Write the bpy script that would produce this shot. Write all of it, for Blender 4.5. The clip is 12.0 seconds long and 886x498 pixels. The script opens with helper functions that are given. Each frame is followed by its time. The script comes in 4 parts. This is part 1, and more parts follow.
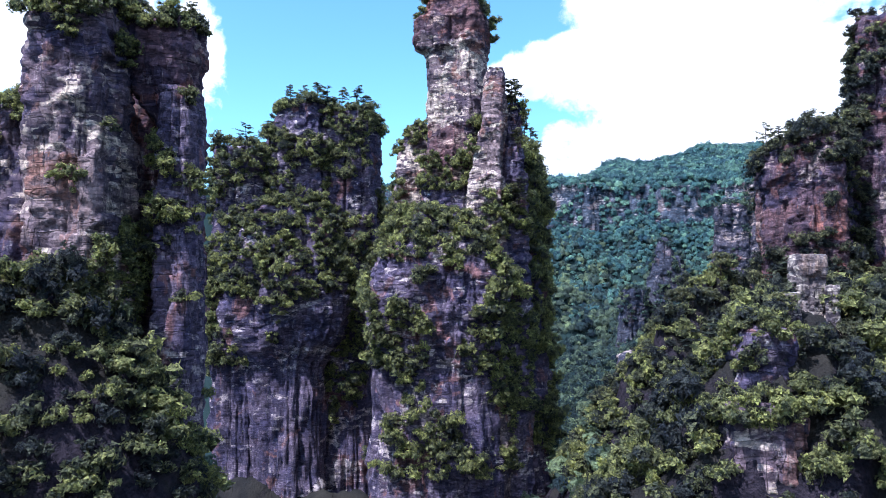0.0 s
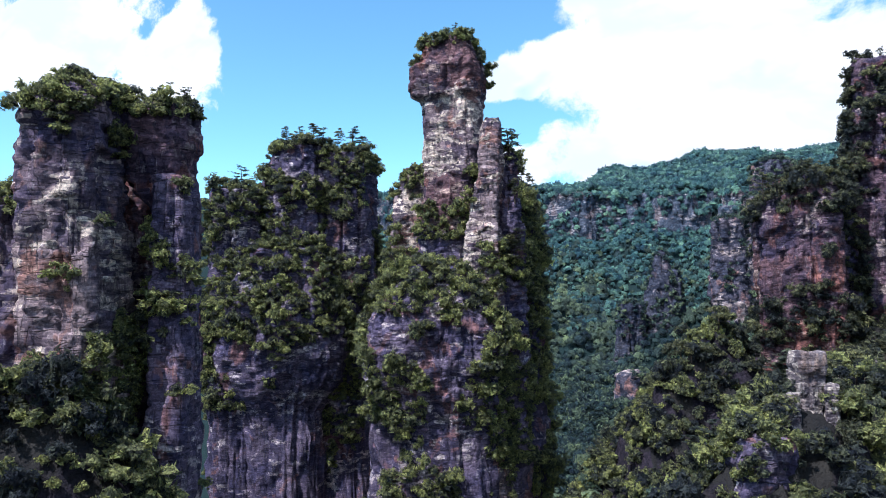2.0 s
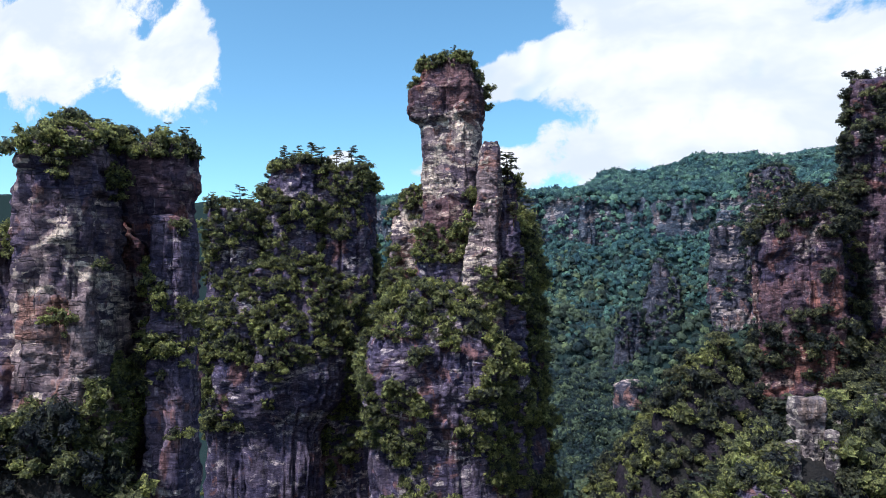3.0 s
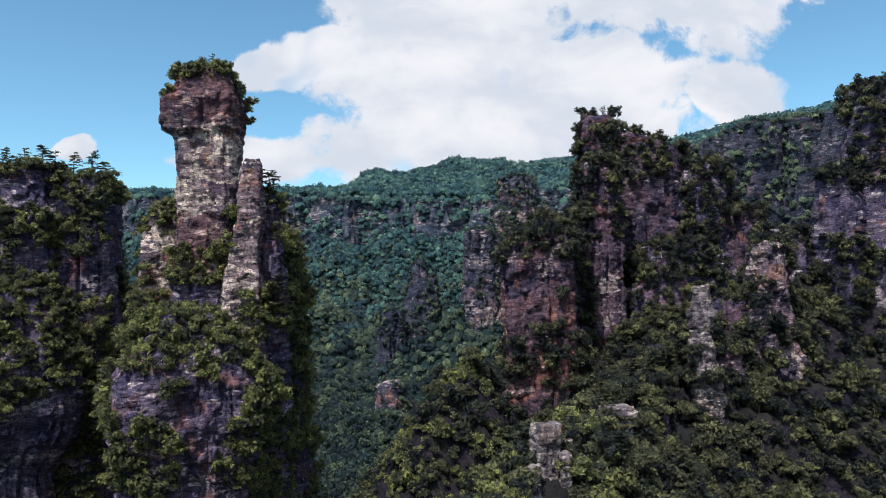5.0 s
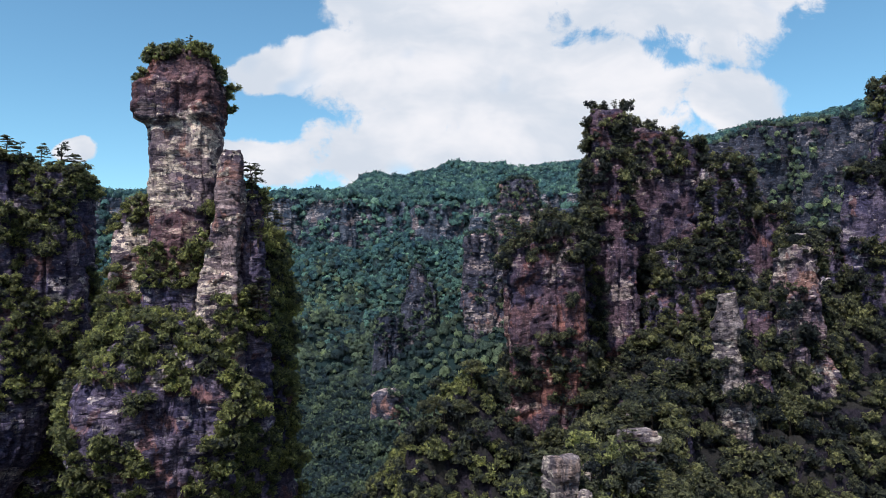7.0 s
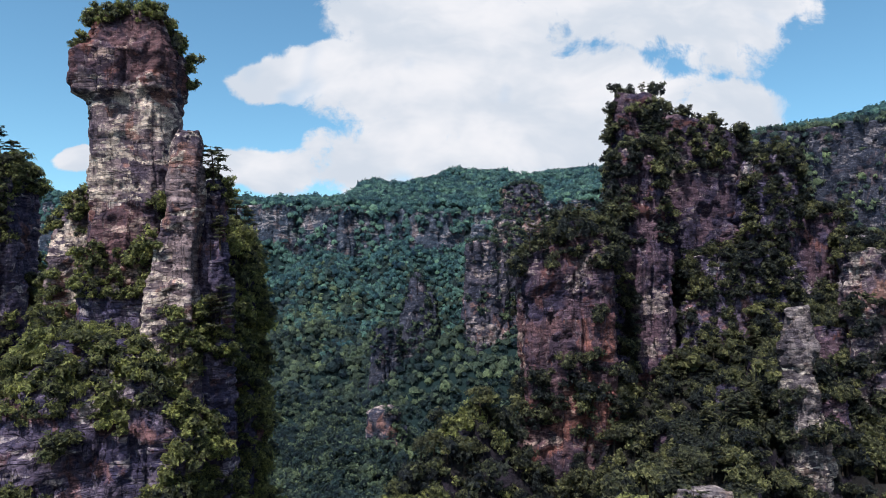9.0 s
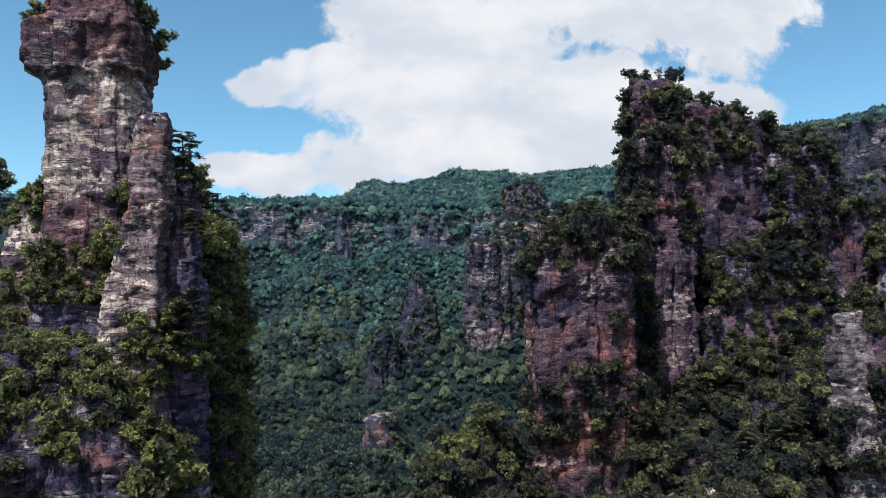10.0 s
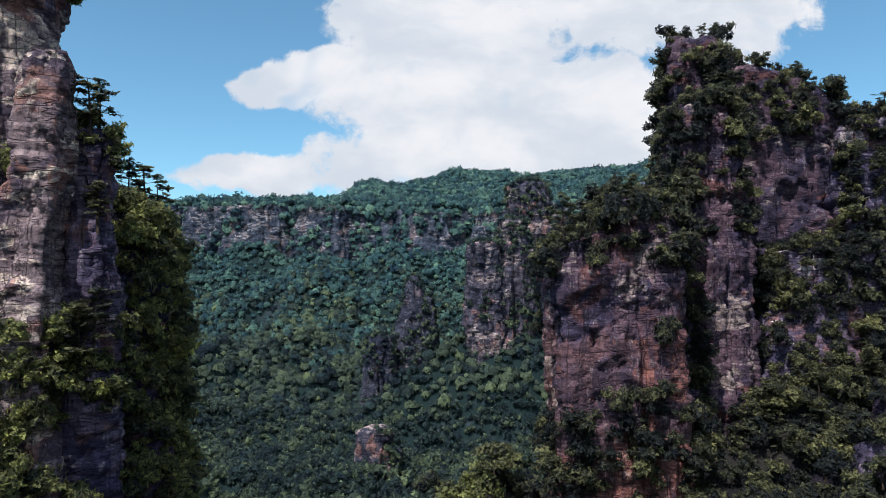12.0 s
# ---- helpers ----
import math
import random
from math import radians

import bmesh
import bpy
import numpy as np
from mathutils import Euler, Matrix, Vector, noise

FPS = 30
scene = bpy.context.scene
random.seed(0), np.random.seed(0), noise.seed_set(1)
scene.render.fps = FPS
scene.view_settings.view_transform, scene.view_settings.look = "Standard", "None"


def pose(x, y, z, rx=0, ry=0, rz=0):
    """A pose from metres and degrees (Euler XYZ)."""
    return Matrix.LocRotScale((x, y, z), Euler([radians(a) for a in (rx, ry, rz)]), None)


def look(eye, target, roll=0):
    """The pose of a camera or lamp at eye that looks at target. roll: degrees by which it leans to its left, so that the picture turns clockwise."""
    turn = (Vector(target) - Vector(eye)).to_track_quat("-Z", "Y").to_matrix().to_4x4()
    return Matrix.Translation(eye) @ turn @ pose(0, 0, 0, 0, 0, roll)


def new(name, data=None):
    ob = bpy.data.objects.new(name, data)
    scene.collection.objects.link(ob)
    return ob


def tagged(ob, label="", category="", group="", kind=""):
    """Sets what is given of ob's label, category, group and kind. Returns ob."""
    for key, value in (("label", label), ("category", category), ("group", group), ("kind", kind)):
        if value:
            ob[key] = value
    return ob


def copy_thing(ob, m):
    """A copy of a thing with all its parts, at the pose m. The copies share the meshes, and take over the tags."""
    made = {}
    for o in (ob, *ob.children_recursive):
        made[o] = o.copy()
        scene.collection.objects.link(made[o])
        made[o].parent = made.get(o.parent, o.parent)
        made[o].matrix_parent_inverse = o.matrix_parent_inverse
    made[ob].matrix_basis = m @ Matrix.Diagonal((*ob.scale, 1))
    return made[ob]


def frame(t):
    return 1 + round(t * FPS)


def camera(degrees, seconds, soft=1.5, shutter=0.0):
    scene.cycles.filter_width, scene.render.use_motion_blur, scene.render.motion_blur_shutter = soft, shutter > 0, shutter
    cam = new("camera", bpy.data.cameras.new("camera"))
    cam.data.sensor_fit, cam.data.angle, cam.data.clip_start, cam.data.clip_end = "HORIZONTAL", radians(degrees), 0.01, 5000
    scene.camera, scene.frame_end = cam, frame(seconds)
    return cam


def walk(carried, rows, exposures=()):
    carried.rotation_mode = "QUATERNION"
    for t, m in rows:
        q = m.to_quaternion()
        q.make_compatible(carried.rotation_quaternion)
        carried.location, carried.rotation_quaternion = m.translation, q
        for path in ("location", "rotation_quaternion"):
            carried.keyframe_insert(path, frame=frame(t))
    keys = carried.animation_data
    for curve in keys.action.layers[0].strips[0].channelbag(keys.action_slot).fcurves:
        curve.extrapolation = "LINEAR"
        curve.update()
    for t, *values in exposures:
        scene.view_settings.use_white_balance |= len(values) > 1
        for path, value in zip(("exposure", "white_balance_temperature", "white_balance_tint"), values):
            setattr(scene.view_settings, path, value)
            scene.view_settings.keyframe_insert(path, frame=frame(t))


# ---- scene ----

cam = camera(64.6, 12.0, soft=0.4)
METRES, EYE, TILT, LEAN, TURN = 200.0, 150.0, 2.7, 0.0, 0.0
ROWS = [
    (0.0, 0.0, 0.0, 0.0, 0.0, 0.0, -0.0),
    (0.5, 0.0002, 0.0013, 0.0265, -0.06, 0.01, 0.15),
    (1.0, 0.0002, 0.0028, 0.0556, -0.11, -0.01, 0.25),
    (1.5, 0.0006, 0.0041, 0.0828, -0.16, 0.01, 0.33),
    (2.0, 0.0006, 0.0054, 0.1119, -0.23, 0.02, 0.4),
    (2.5, 0.0007, 0.0066, 0.1382, -0.29, 0.06, 0.45),
    (2.7, 0.0008, 0.0070, 0.1485, -0.31, 0.06, 0.46),
    (3.8, 0.002, 0.0093, 0.1990, -0.40, 0.0, 0.45),
    (4.0, 0.0025, 0.0097, 0.2060, -1.45, -0.05, 0.43),
    (4.15, 0.003, 0.0100, 0.2105, -4.1, -0.15, 0.42),
    (4.3, 0.0035, 0.0103, 0.2140, -8.54, -0.28, 0.41),
    (4.4, 0.004, 0.0105, 0.2160, -12.95, -0.37, 0.39),
    (4.5, 0.0045, 0.0106, 0.2179, -16.11, -0.44, 0.38),
    (4.6, 0.004, 0.0107, 0.2190, -18.1, -0.47, 0.35),
    (4.7, 0.003, 0.0108, 0.2197, -19.2, -0.49, 0.32),
    (5.0, 0.0013, 0.0112, 0.221, -19.46, -0.52, 0.26),
    (5.5, 0.0055, 0.0208, 0.2212, -19.5, -0.68, 0.12),
    (6.0, 0.0165, 0.0501, 0.2196, -19.52, -0.54, -0.01),
    (6.5, 0.0302, 0.089, 0.2177, -19.53, -0.37, -0.11),
    (7.0, 0.0483, 0.1404, 0.2144, -19.53, -0.13, -0.18),
    (9.0, 0.127, 0.3728, 0.2032, -19.51, 0.63, -0.29),
    (9.5, 0.1471, 0.4312, 0.2006, -19.52, 0.75, -0.3),
    (10.0, 0.1697, 0.4944, 0.1976, -19.53, 0.86, -0.32),
    (10.5, 0.1909, 0.552, 0.1947, -19.53, 0.95, -0.32),
    (11.0, 0.2137, 0.6142, 0.1915, -19.53, 1.02, -0.34),
    (11.5, 0.2354, 0.6718, 0.1889, -19.54, 1.06, -0.38),
    (12.0, 0.2603, 0.7349, 0.1861, -19.52, 1.03, -0.48),
]
walk(cam, [(t, pose(0, 0, EYE, TILT, LEAN, TURN) @ pose(METRES * x, METRES * y, METRES * z, 90 + pitch, roll, yaw)) for t, x, y, z, yaw, pitch, roll in ROWS],
     exposures=[(0.0, 0.86, 5450, 18), (2.5, 0.38, 5800, 14), (4.5, 0.0, 6250, 14), (5.5, -0.02, 6250, 14), (12.0, -0.04, 6250, 13)])

# ---------------------------------------------------------------- sky and sun
SUN_ELEV, SUN_BEARING = 60.0, 228.0      # degrees; bearing clockwise from +y
sun_way = Vector((math.sin(radians(SUN_BEARING)) * math.cos(radians(SUN_ELEV)),
                  math.cos(radians(SUN_BEARING)) * math.cos(radians(SUN_ELEV)), math.sin(radians(SUN_ELEV))))
sun = new("sun", bpy.data.lights.new("sun", "SUN"))
sun.data.energy, sun.data.angle, sun.data.color = 5.0, radians(0.6), (1.0, 0.95, 0.87)
sun.matrix_world = look(sun_way * 1000, (0, 0, 0))

AXIS = radians(19.5)                      # bearing of the valley
FWD = (math.sin(AXIS), math.cos(AXIS), 0.0)
RGT = (math.cos(AXIS), -math.sin(AXIS), 0.0)


class Nodes:
    """A short way to write node trees."""

    def __init__(self, tree):
        self.tree = tree
        tree.nodes.clear()

    def add(self, kind, inputs=(), **settings):
        n = self.tree.nodes.new(kind)
        for k, v in settings.items():
            setattr(n, k, v)
        for k, v in dict(inputs).items():
            self.put(n.inputs[k], v)
        return n

    def put(self, socket, v):
        if isinstance(v, bpy.types.NodeSocket):
            self.tree.links.new(v, socket)
        elif isinstance(v, bpy.types.Node):
            self.tree.links.new(v.outputs[0], socket)
        else:
            socket.default_value = v

    def math(self, op, a, b=0.0, c=0.0, clamp=False):
        n = self.add("ShaderNodeMath", {0: a, 1: b, 2: c}, operation=op, use_clamp=clamp)
        return n.outputs[0]

    def vec(self, op, a, b=(0, 0, 0), out=0):
        return self.add("ShaderNodeVectorMath", {0: a, 1: b}, operation=op).outputs[out]

    def mix(self, f, a, b, blend="MIX"):
        n = self.add("ShaderNodeMix", data_type="RGBA", blend_type=blend)
        self.put(n.inputs[0], f), self.put(n.inputs[6], a), self.put(n.inputs[7], b)
        return n.outputs[2]

    def noise(self, v, scale, detail=3.0, rough=0.55, distortion=0.0):
        return self.add("ShaderNodeTexNoise", {"Vector": v, "Scale": scale, "Detail": detail, "Roughness": rough, "Distortion": distortion}).outputs[0]

    def step(self, x, lo, hi):
        return self.add("ShaderNodeMapRange", {0: x, 1: lo, 2: hi, 3: 0.0, 4: 1.0}, interpolation_type="SMOOTHSTEP").outputs[0]

    def stretch(self, v, s):
        return self.add("ShaderNodeMapping", {"Vector": v, "Scale": s}).outputs[0]


world = bpy.data.worlds.new("sky")
scene.world = world
world.use_nodes = True
n = Nodes(world.node_tree)
sky = n.add("ShaderNodeTexSky", sky_type="NISHITA", sun_disc=False, sun_elevation=radians(SUN_ELEV), sun_rotation=radians(SUN_BEARING),
            altitude=1000, air_density=1.0, dust_density=0.6, ozone_density=1.5)
way = n.vec("NORMALIZE", n.add("ShaderNodeTexCoord").outputs["Generated"])
dep = n.math("MAXIMUM", n.math("ABSOLUTE", n.vec("DOT_PRODUCT", way, FWD, 1)), 0.12)
u = n.math("DIVIDE", n.vec("DOT_PRODUCT", way, RGT, 1), dep)
v = n.math("DIVIDE", n.vec("DOT_PRODUCT", way, (0, 0, 1), 1), dep)
uv = n.add("ShaderNodeCombineXYZ", {0: u, 1: v, 2: 0.3}).outputs[0]
warp = n.add("ShaderNodeTexNoise", {"Vector": uv, "Scale": 5.0, "Detail": 3.0}).outputs[1]
uvw = n.vec("ADD", uv, n.vec("MULTIPLY", n.vec("SUBTRACT", warp, (0.5, 0.5, 0.5)), (0.10, 0.10, 0.0)))
# cumulus banks: u, v of the middle, half width, half height; the last seven, out of view, are added as fill light
BANKS = [(0.013, 0.36, 0.17, 0.20), (-0.03, 0.168, 0.17, 0.07), (-0.255, 0.308, 0.06, 0.034), (-0.16, 0.325, 0.08, 0.034), (0.174, 0.227, 0.20, 0.14),
         (0.345, 0.40, 0.19, 0.085), (0.408, 0.247, 0.075, 0.045), (-0.26, 0.165, 0.10, 0.036), (-0.527, 0.178, 0.035, 0.02),
         (-0.863, 0.388, 0.12, 0.10), (-1.127, 0.46, 0.24, 0.15), (0.25, 0.9, 0.5, 0.35), (-0.9, 1.3, 0.6, 0.5), (1.8, 0.8, 0.7, 0.5), (-2.6, 1.0, 0.8, 0.6), (0.6, 2.4, 1.2, 0.9), (3.6, 2.4, 1.6, 1.2), (-3.4, 2.6, 1.6, 1.2)]
bank = -5.0
for bu, bv, ru, rv in BANKS:
    d = n.vec("MULTIPLY", n.vec("SUBTRACT", uvw, (bu, bv, 0.3)), (1 / ru, 1 / rv, 0))
    bank = n.math("MAXIMUM", bank, n.math("SUBTRACT", 1.0, n.vec("LENGTH", d, out=1)))
puff = n.noise(uvw, 8.0, 9.0, 0.62)
dens = n.math("ADD", bank, n.math("MULTIPLY", n.math("SUBTRACT", puff, 0.47), 2.0))
cover = n.step(dens, -0.04, 0.20)
hole = n.step(n.noise(uvw, 7.0, 2.0), 0.60, 0.74)
cover = n.math("MULTIPLY", cover, n.math("SUBTRACT", 1.0, n.math("MULTIPLY", hole, 0.55)))
shade = n.step(n.noise(n.stretch(uvw, (1, 1.8, 1)), 6.0, 4.0), 0.35, 0.7)
cloud = n.mix(shade, (0.68, 0.74, 0.79, 1), (0.93, 0.93, 0.92, 1))
blue = n.mix(1.0, sky.outputs[0], (0.125, 0.176, 0.166, 1), "MULTIPLY")
tone = n.mix(cover, blue, cloud)
bg = n.add("ShaderNodeBackground", {0: tone, 1: 1.0})
n.add("ShaderNodeOutputWorld", {0: bg})

# ---------------------------------------------------------------- materials


def material(name):
    m = bpy.data.materials.new(name)
    m.use_nodes = True
    return m, Nodes(m.node_tree)


def sandstone(name, dark, mid, pale, rust, scale=1.0, paleness=0.0, redness=0.0):
    """Layered quartz sandstone: blocks between beds and joints, upright stains, lichen and rusty breaks."""
    m, k = material(name)
    p = k.vec("SCALE", k.add("ShaderNodeNewGeometry").outputs["Position"])
    p.node.inputs["Scale"].default_value = scale
    stir = k.add("ShaderNodeTexNoise", {"Vector": p, "Scale": 0.6, "Detail": 5.0}).outputs[1]
    pw = k.vec("ADD", p, k.vec("MULTIPLY", k.vec("SUBTRACT", stir, (0.5, 0.5, 0.5)), (1.0, 1.0, 0.5)))

    def blocks(s, rnd=0.85):
        n = k.add("ShaderNodeTexVoronoi", {"Vector": k.stretch(pw, s), "Scale": 1.0, "Randomness": rnd}, distance="CHEBYCHEV")
        return k.add("ShaderNodeSeparateXYZ", {0: n.outputs["Color"]}).outputs[0]
    big, slab, small = blocks((0.20, 0.20, 0.09)), blocks((0.24, 0.24, 0.70)), blocks((0.65, 0.65, 1.5), 1.0)
    blot = k.noise(p, 0.06, 5.0, 0.65, 0.5)
    streak = k.noise(k.stretch(p, (0.60, 0.60, 0.05)), 1.0, 5.0, 0.7, 0.4)
    grain = k.noise(p, 1.7, 5.0, 0.75)
    chip = k.noise(p, 0.30, 5.0, 0.72, 0.3)
    lines = k.math("ABSOLUTE", k.math("SUBTRACT", k.noise(k.stretch(p, (0.035, 0.035, 0.30)), 1.0, 2.0, 0.6, 0.15), 0.5))
    joints = k.math("ABSOLUTE", k.math("SUBTRACT", k.noise(k.stretch(p, (0.16, 0.16, 0.02)), 1.0, 2.0, 0.6, 0.2), 0.5))
    crack = k.math("MINIMUM", k.step(lines, 0.0, 0.016), k.step(joints, 0.0, 0.012))
    c = k.mix(k.step(k.math("ADD", blot, k.math("MULTIPLY", k.math("SUBTRACT", big, 0.5), 0.26)), 0.36, 0.62), mid, dark)
    red = k.math("ADD", k.noise(p, 0.05, 4.0, 0.6, 1.0), k.math("MULTIPLY", k.math("SUBTRACT", big, 0.5), 0.15))
    c = k.mix(k.math("MULTIPLY", k.step(red, 0.57 - redness, 0.66 - redness), 0.85), c, rust)
    fresh = k.math("ADD", k.noise(k.stretch(p, (0.042, 0.042, 0.062)), 1.0, 5.0, 0.68, 0.8), k.math("MULTIPLY", k.math("SUBTRACT", slab, 0.5), 0.13))
    c = k.mix(k.math("MULTIPLY", k.step(fresh, 0.53 - paleness, 0.61 - paleness), k.step(chip, 0.36, 0.54)), c, pale)
    c = k.mix(k.math("MULTIPLY", k.step(streak, 0.53, 0.64), 0.5), c, dark)
    white = k.math("MULTIPLY", k.step(k.noise(k.stretch(p, (0.8, 0.8, 0.16)), 1.0, 4.0, 0.7), 0.55, 0.66), k.step(k.math("ADD", chip, k.math("MULTIPLY", small, 0.12)), 0.48, 0.62))
    c = k.mix(k.math("MULTIPLY", white, 0.3), c, (0.47, 0.43, 0.44, 1))
    c = k.mix(1.0, c, k.mix(slab, (0.66, 0.66, 0.68, 1), (1.30, 1.29, 1.26, 1)), "MULTIPLY")
    c = k.mix(1.0, c, k.mix(small, (0.62, 0.62, 0.66, 1), (1.38, 1.36, 1.32, 1)), "MULTIPLY")
    c = k.mix(1.0, c, k.mix(k.step(grain, 0.3, 0.7), (0.74, 0.74, 0.76, 1), (1.22, 1.21, 1.20, 1)), "MULTIPLY")
    c = k.mix(k.math("MULTIPLY", k.math("SUBTRACT", 1.0, crack), 0.45), c, (0.02, 0.018, 0.022, 1))
    hatch = k.math("MAXIMUM", k.step(k.noise(k.stretch(pw, (1.2, 1.2, 0.22)), 1.0, 3.0, 0.7), 0.60, 0.66), k.step(k.noise(k.stretch(pw, (0.22, 0.22, 1.5)), 1.0, 4.0, 0.7), 0.60, 0.64))
    c = k.mix(k.math("MULTIPLY", hatch, 0.5), c, k.mix(0.5, dark, (0.02, 0.018, 0.03, 1)))
    h = k.math("ADD", k.math("MULTIPLY", slab, 1.0), k.math("ADD", k.math("MULTIPLY", small, 0.7), k.math("MULTIPLY", big, 1.2)))
    h = k.math("ADD", h, k.math("ADD", k.math("MULTIPLY", grain, 0.6), k.math("SUBTRACT", k.math("MULTIPLY", crack, 0.6), k.math("MULTIPLY", hatch, 0.6))))
    bump = k.add("ShaderNodeBump", {"Height": h, "Strength": 1.0, "Distance": 0.55 / scale})
    b = k.add("ShaderNodeBsdfPrincipled", {"Base Color": c, "Roughness": 0.92, "Specular IOR Level": 0.2, "Normal": bump})
    k.add("ShaderNodeOutputMaterial", {0: b})
    return m


def leaves(name, low, high, glow=0.25, scale=1.0):
    """Foliage: each tree has its tint, each clump varies round it, and leaf sprays mottle and roughen it."""
    m, k = material(name)
    tint = k.add("ShaderNodeAttribute", attribute_name="tint").outputs["Fac"]
    alone = k.math("LESS_THAN", tint, -0.5)      # a single tree takes its tint from its own object
    tint = k.math("ADD", k.math("MULTIPLY", alone, k.add("ShaderNodeObjectInfo").outputs["Random"]), k.math("MAXIMUM", tint, 0.0))
    g = k.add("ShaderNodeNewGeometry")
    p = g.outputs["Position"]
    spray = k.noise(p, 1.1 * scale, 4.0, 0.72)
    leaf = k.add("ShaderNodeTexVoronoi", {"Vector": p, "Scale": 1.7 * scale, "Randomness": 1.0}).outputs["Distance"]
    c = k.mix(tint, low, high)
    # dark ends lean blue: bluish shade among the leaves put into the colour
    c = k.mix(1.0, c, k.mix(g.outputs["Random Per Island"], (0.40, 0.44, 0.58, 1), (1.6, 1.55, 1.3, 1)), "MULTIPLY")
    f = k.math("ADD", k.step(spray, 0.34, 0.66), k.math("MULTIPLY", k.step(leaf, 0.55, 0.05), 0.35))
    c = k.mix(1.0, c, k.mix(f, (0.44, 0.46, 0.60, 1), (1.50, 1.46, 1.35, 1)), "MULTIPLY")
    h = k.math("SUBTRACT", k.math("MULTIPLY", spray, 1.6), k.math("MULTIPLY", leaf, 0.8))
    bump = k.add("ShaderNodeBump", {"Height": h, "Strength": 1.0, "Distance": 1.1 / scale})
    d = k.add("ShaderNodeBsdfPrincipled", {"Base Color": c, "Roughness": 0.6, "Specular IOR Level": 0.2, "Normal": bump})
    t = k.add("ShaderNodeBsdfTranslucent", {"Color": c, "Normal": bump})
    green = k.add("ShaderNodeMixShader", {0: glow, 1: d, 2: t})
    gaps = k.step(k.noise(p, 2.2 * scale, 3.0, 0.7), 0.42, 0.44)      # gaps between the leaf sprays
    k.add("ShaderNodeOutputMaterial", {0: k.add("ShaderNodeMixShader", {0: gaps, 1: k.add("ShaderNodeBsdfTransparent"), 2: green})})
    return m


def plain(name, a, b, scale, rough=0.9):
    m, k = material(name)
    p = k.add("ShaderNodeNewGeometry").outputs["Position"]
    f = k.noise(p, scale, 5.0, 0.65)
    g = k.noise(p, scale * 7, 4.0, 0.65)
    c = k.mix(k.step(f, 0.35, 0.65), a, b)
    c = k.mix(k.math("MULTIPLY", g, 0.6), c, a)
    bump = k.add("ShaderNodeBump", {"Height": g, "Strength": 0.7, "Distance": 0.5})
    k.add("ShaderNodeOutputMaterial", {0: k.add("ShaderNodeBsdfPrincipled", {"Base Color": c, "Roughness": rough, "Specular IOR Level": 0.2, "Normal": bump})})
    return m


ROCK = sandstone("sandstone", (0.062, 0.055, 0.110, 1), (0.150, 0.120, 0.180, 1), (0.45, 0.39, 0.40, 1), (0.23, 0.120, 0.120, 1), 1.0, -0.03)
ROCK_BARE = sandstone("bare sandstone", (0.095, 0.074, 0.108, 1), (0.29, 0.22, 0.23, 1), (0.62, 0.52, 0.44, 1), (0.36, 0.19, 0.155, 1), 1.0, 0.02, 0.01)
ROCK_PURPLE = sandstone("purple-brown sandstone", (0.070, 0.058, 0.108, 1), (0.170, 0.125, 0.155, 1), (0.50, 0.41, 0.36, 1), (0.25, 0.140, 0.130, 1), 1.0, -0.015)
ROCK_MAROON = sandstone("maroon sandstone", (0.072, 0.050, 0.076, 1), (0.165, 0.092, 0.102, 1), (0.38, 0.28, 0.25, 1), (0.27, 0.115, 0.095, 1), 1.0, -0.03, 0.03)
ROCK_RED = sandstone("red sandstone", (0.054, 0.044, 0.082, 1), (0.130, 0.082, 0.110, 1), (0.31, 0.25, 0.24, 1), (0.19, 0.085, 0.080, 1), 1.0, -0.03, 0.0)
ROCK_RUST = sandstone("rusty sandstone", (0.075, 0.062, 0.095, 1), (0.20, 0.14, 0.165, 1), (0.50, 0.42, 0.38, 1), (0.30, 0.165, 0.135, 1), 1.0, 0.02, 0.02)
# distant stones: the haze before them is put into the colours as blue
ROCK_HAZE = sandstone("hazed far sandstone", (0.045, 0.066, 0.105, 1), (0.100, 0.120, 0.165, 1), (0.34, 0.31, 0.33, 1), (0.22, 0.17, 0.18, 1), 0.4, -0.01)
ROCK_EAST = sandstone("hazed dark sandstone", (0.030, 0.038, 0.066, 1), (0.066, 0.072, 0.105, 1), (0.20, 0.18, 0.20, 1), (0.13, 0.10, 0.12, 1), 0.4, -0.03)
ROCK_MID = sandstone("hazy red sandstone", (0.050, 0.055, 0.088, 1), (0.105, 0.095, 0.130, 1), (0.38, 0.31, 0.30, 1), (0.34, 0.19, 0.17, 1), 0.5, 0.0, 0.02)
ROCK_PALE = sandstone("pale sandstone", (0.085, 0.072, 0.090, 1), (0.24, 0.205, 0.21, 1), (0.42, 0.37, 0.33, 1), (0.30, 0.22, 0.19, 1), 1.6, 0.0)
LEAF = leaves("broad leaves", (0.046, 0.056, 0.066, 1), (0.355, 0.385, 0.150, 1), 0.40)
# broad leaves again, darkened: the eastern slope's shade put into the colour
LEAF_DARK = leaves("darkened broad leaves", (0.034, 0.043, 0.048, 1), (0.24, 0.25, 0.125, 1), 0.35)
# valley and far leaves turn bluer with distance: haze put into the colour
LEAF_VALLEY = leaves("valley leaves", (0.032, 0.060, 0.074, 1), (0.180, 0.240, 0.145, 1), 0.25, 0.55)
LEAF_HAZE = leaves("hazed far leaves", (0.050, 0.122, 0.152, 1), (0.150, 0.275, 0.225, 1), 0.2, 0.45)
NEEDLE = leaves("pine needles", (0.066, 0.086, 0.078, 1), (0.175, 0.180, 0.105, 1), 0.42)
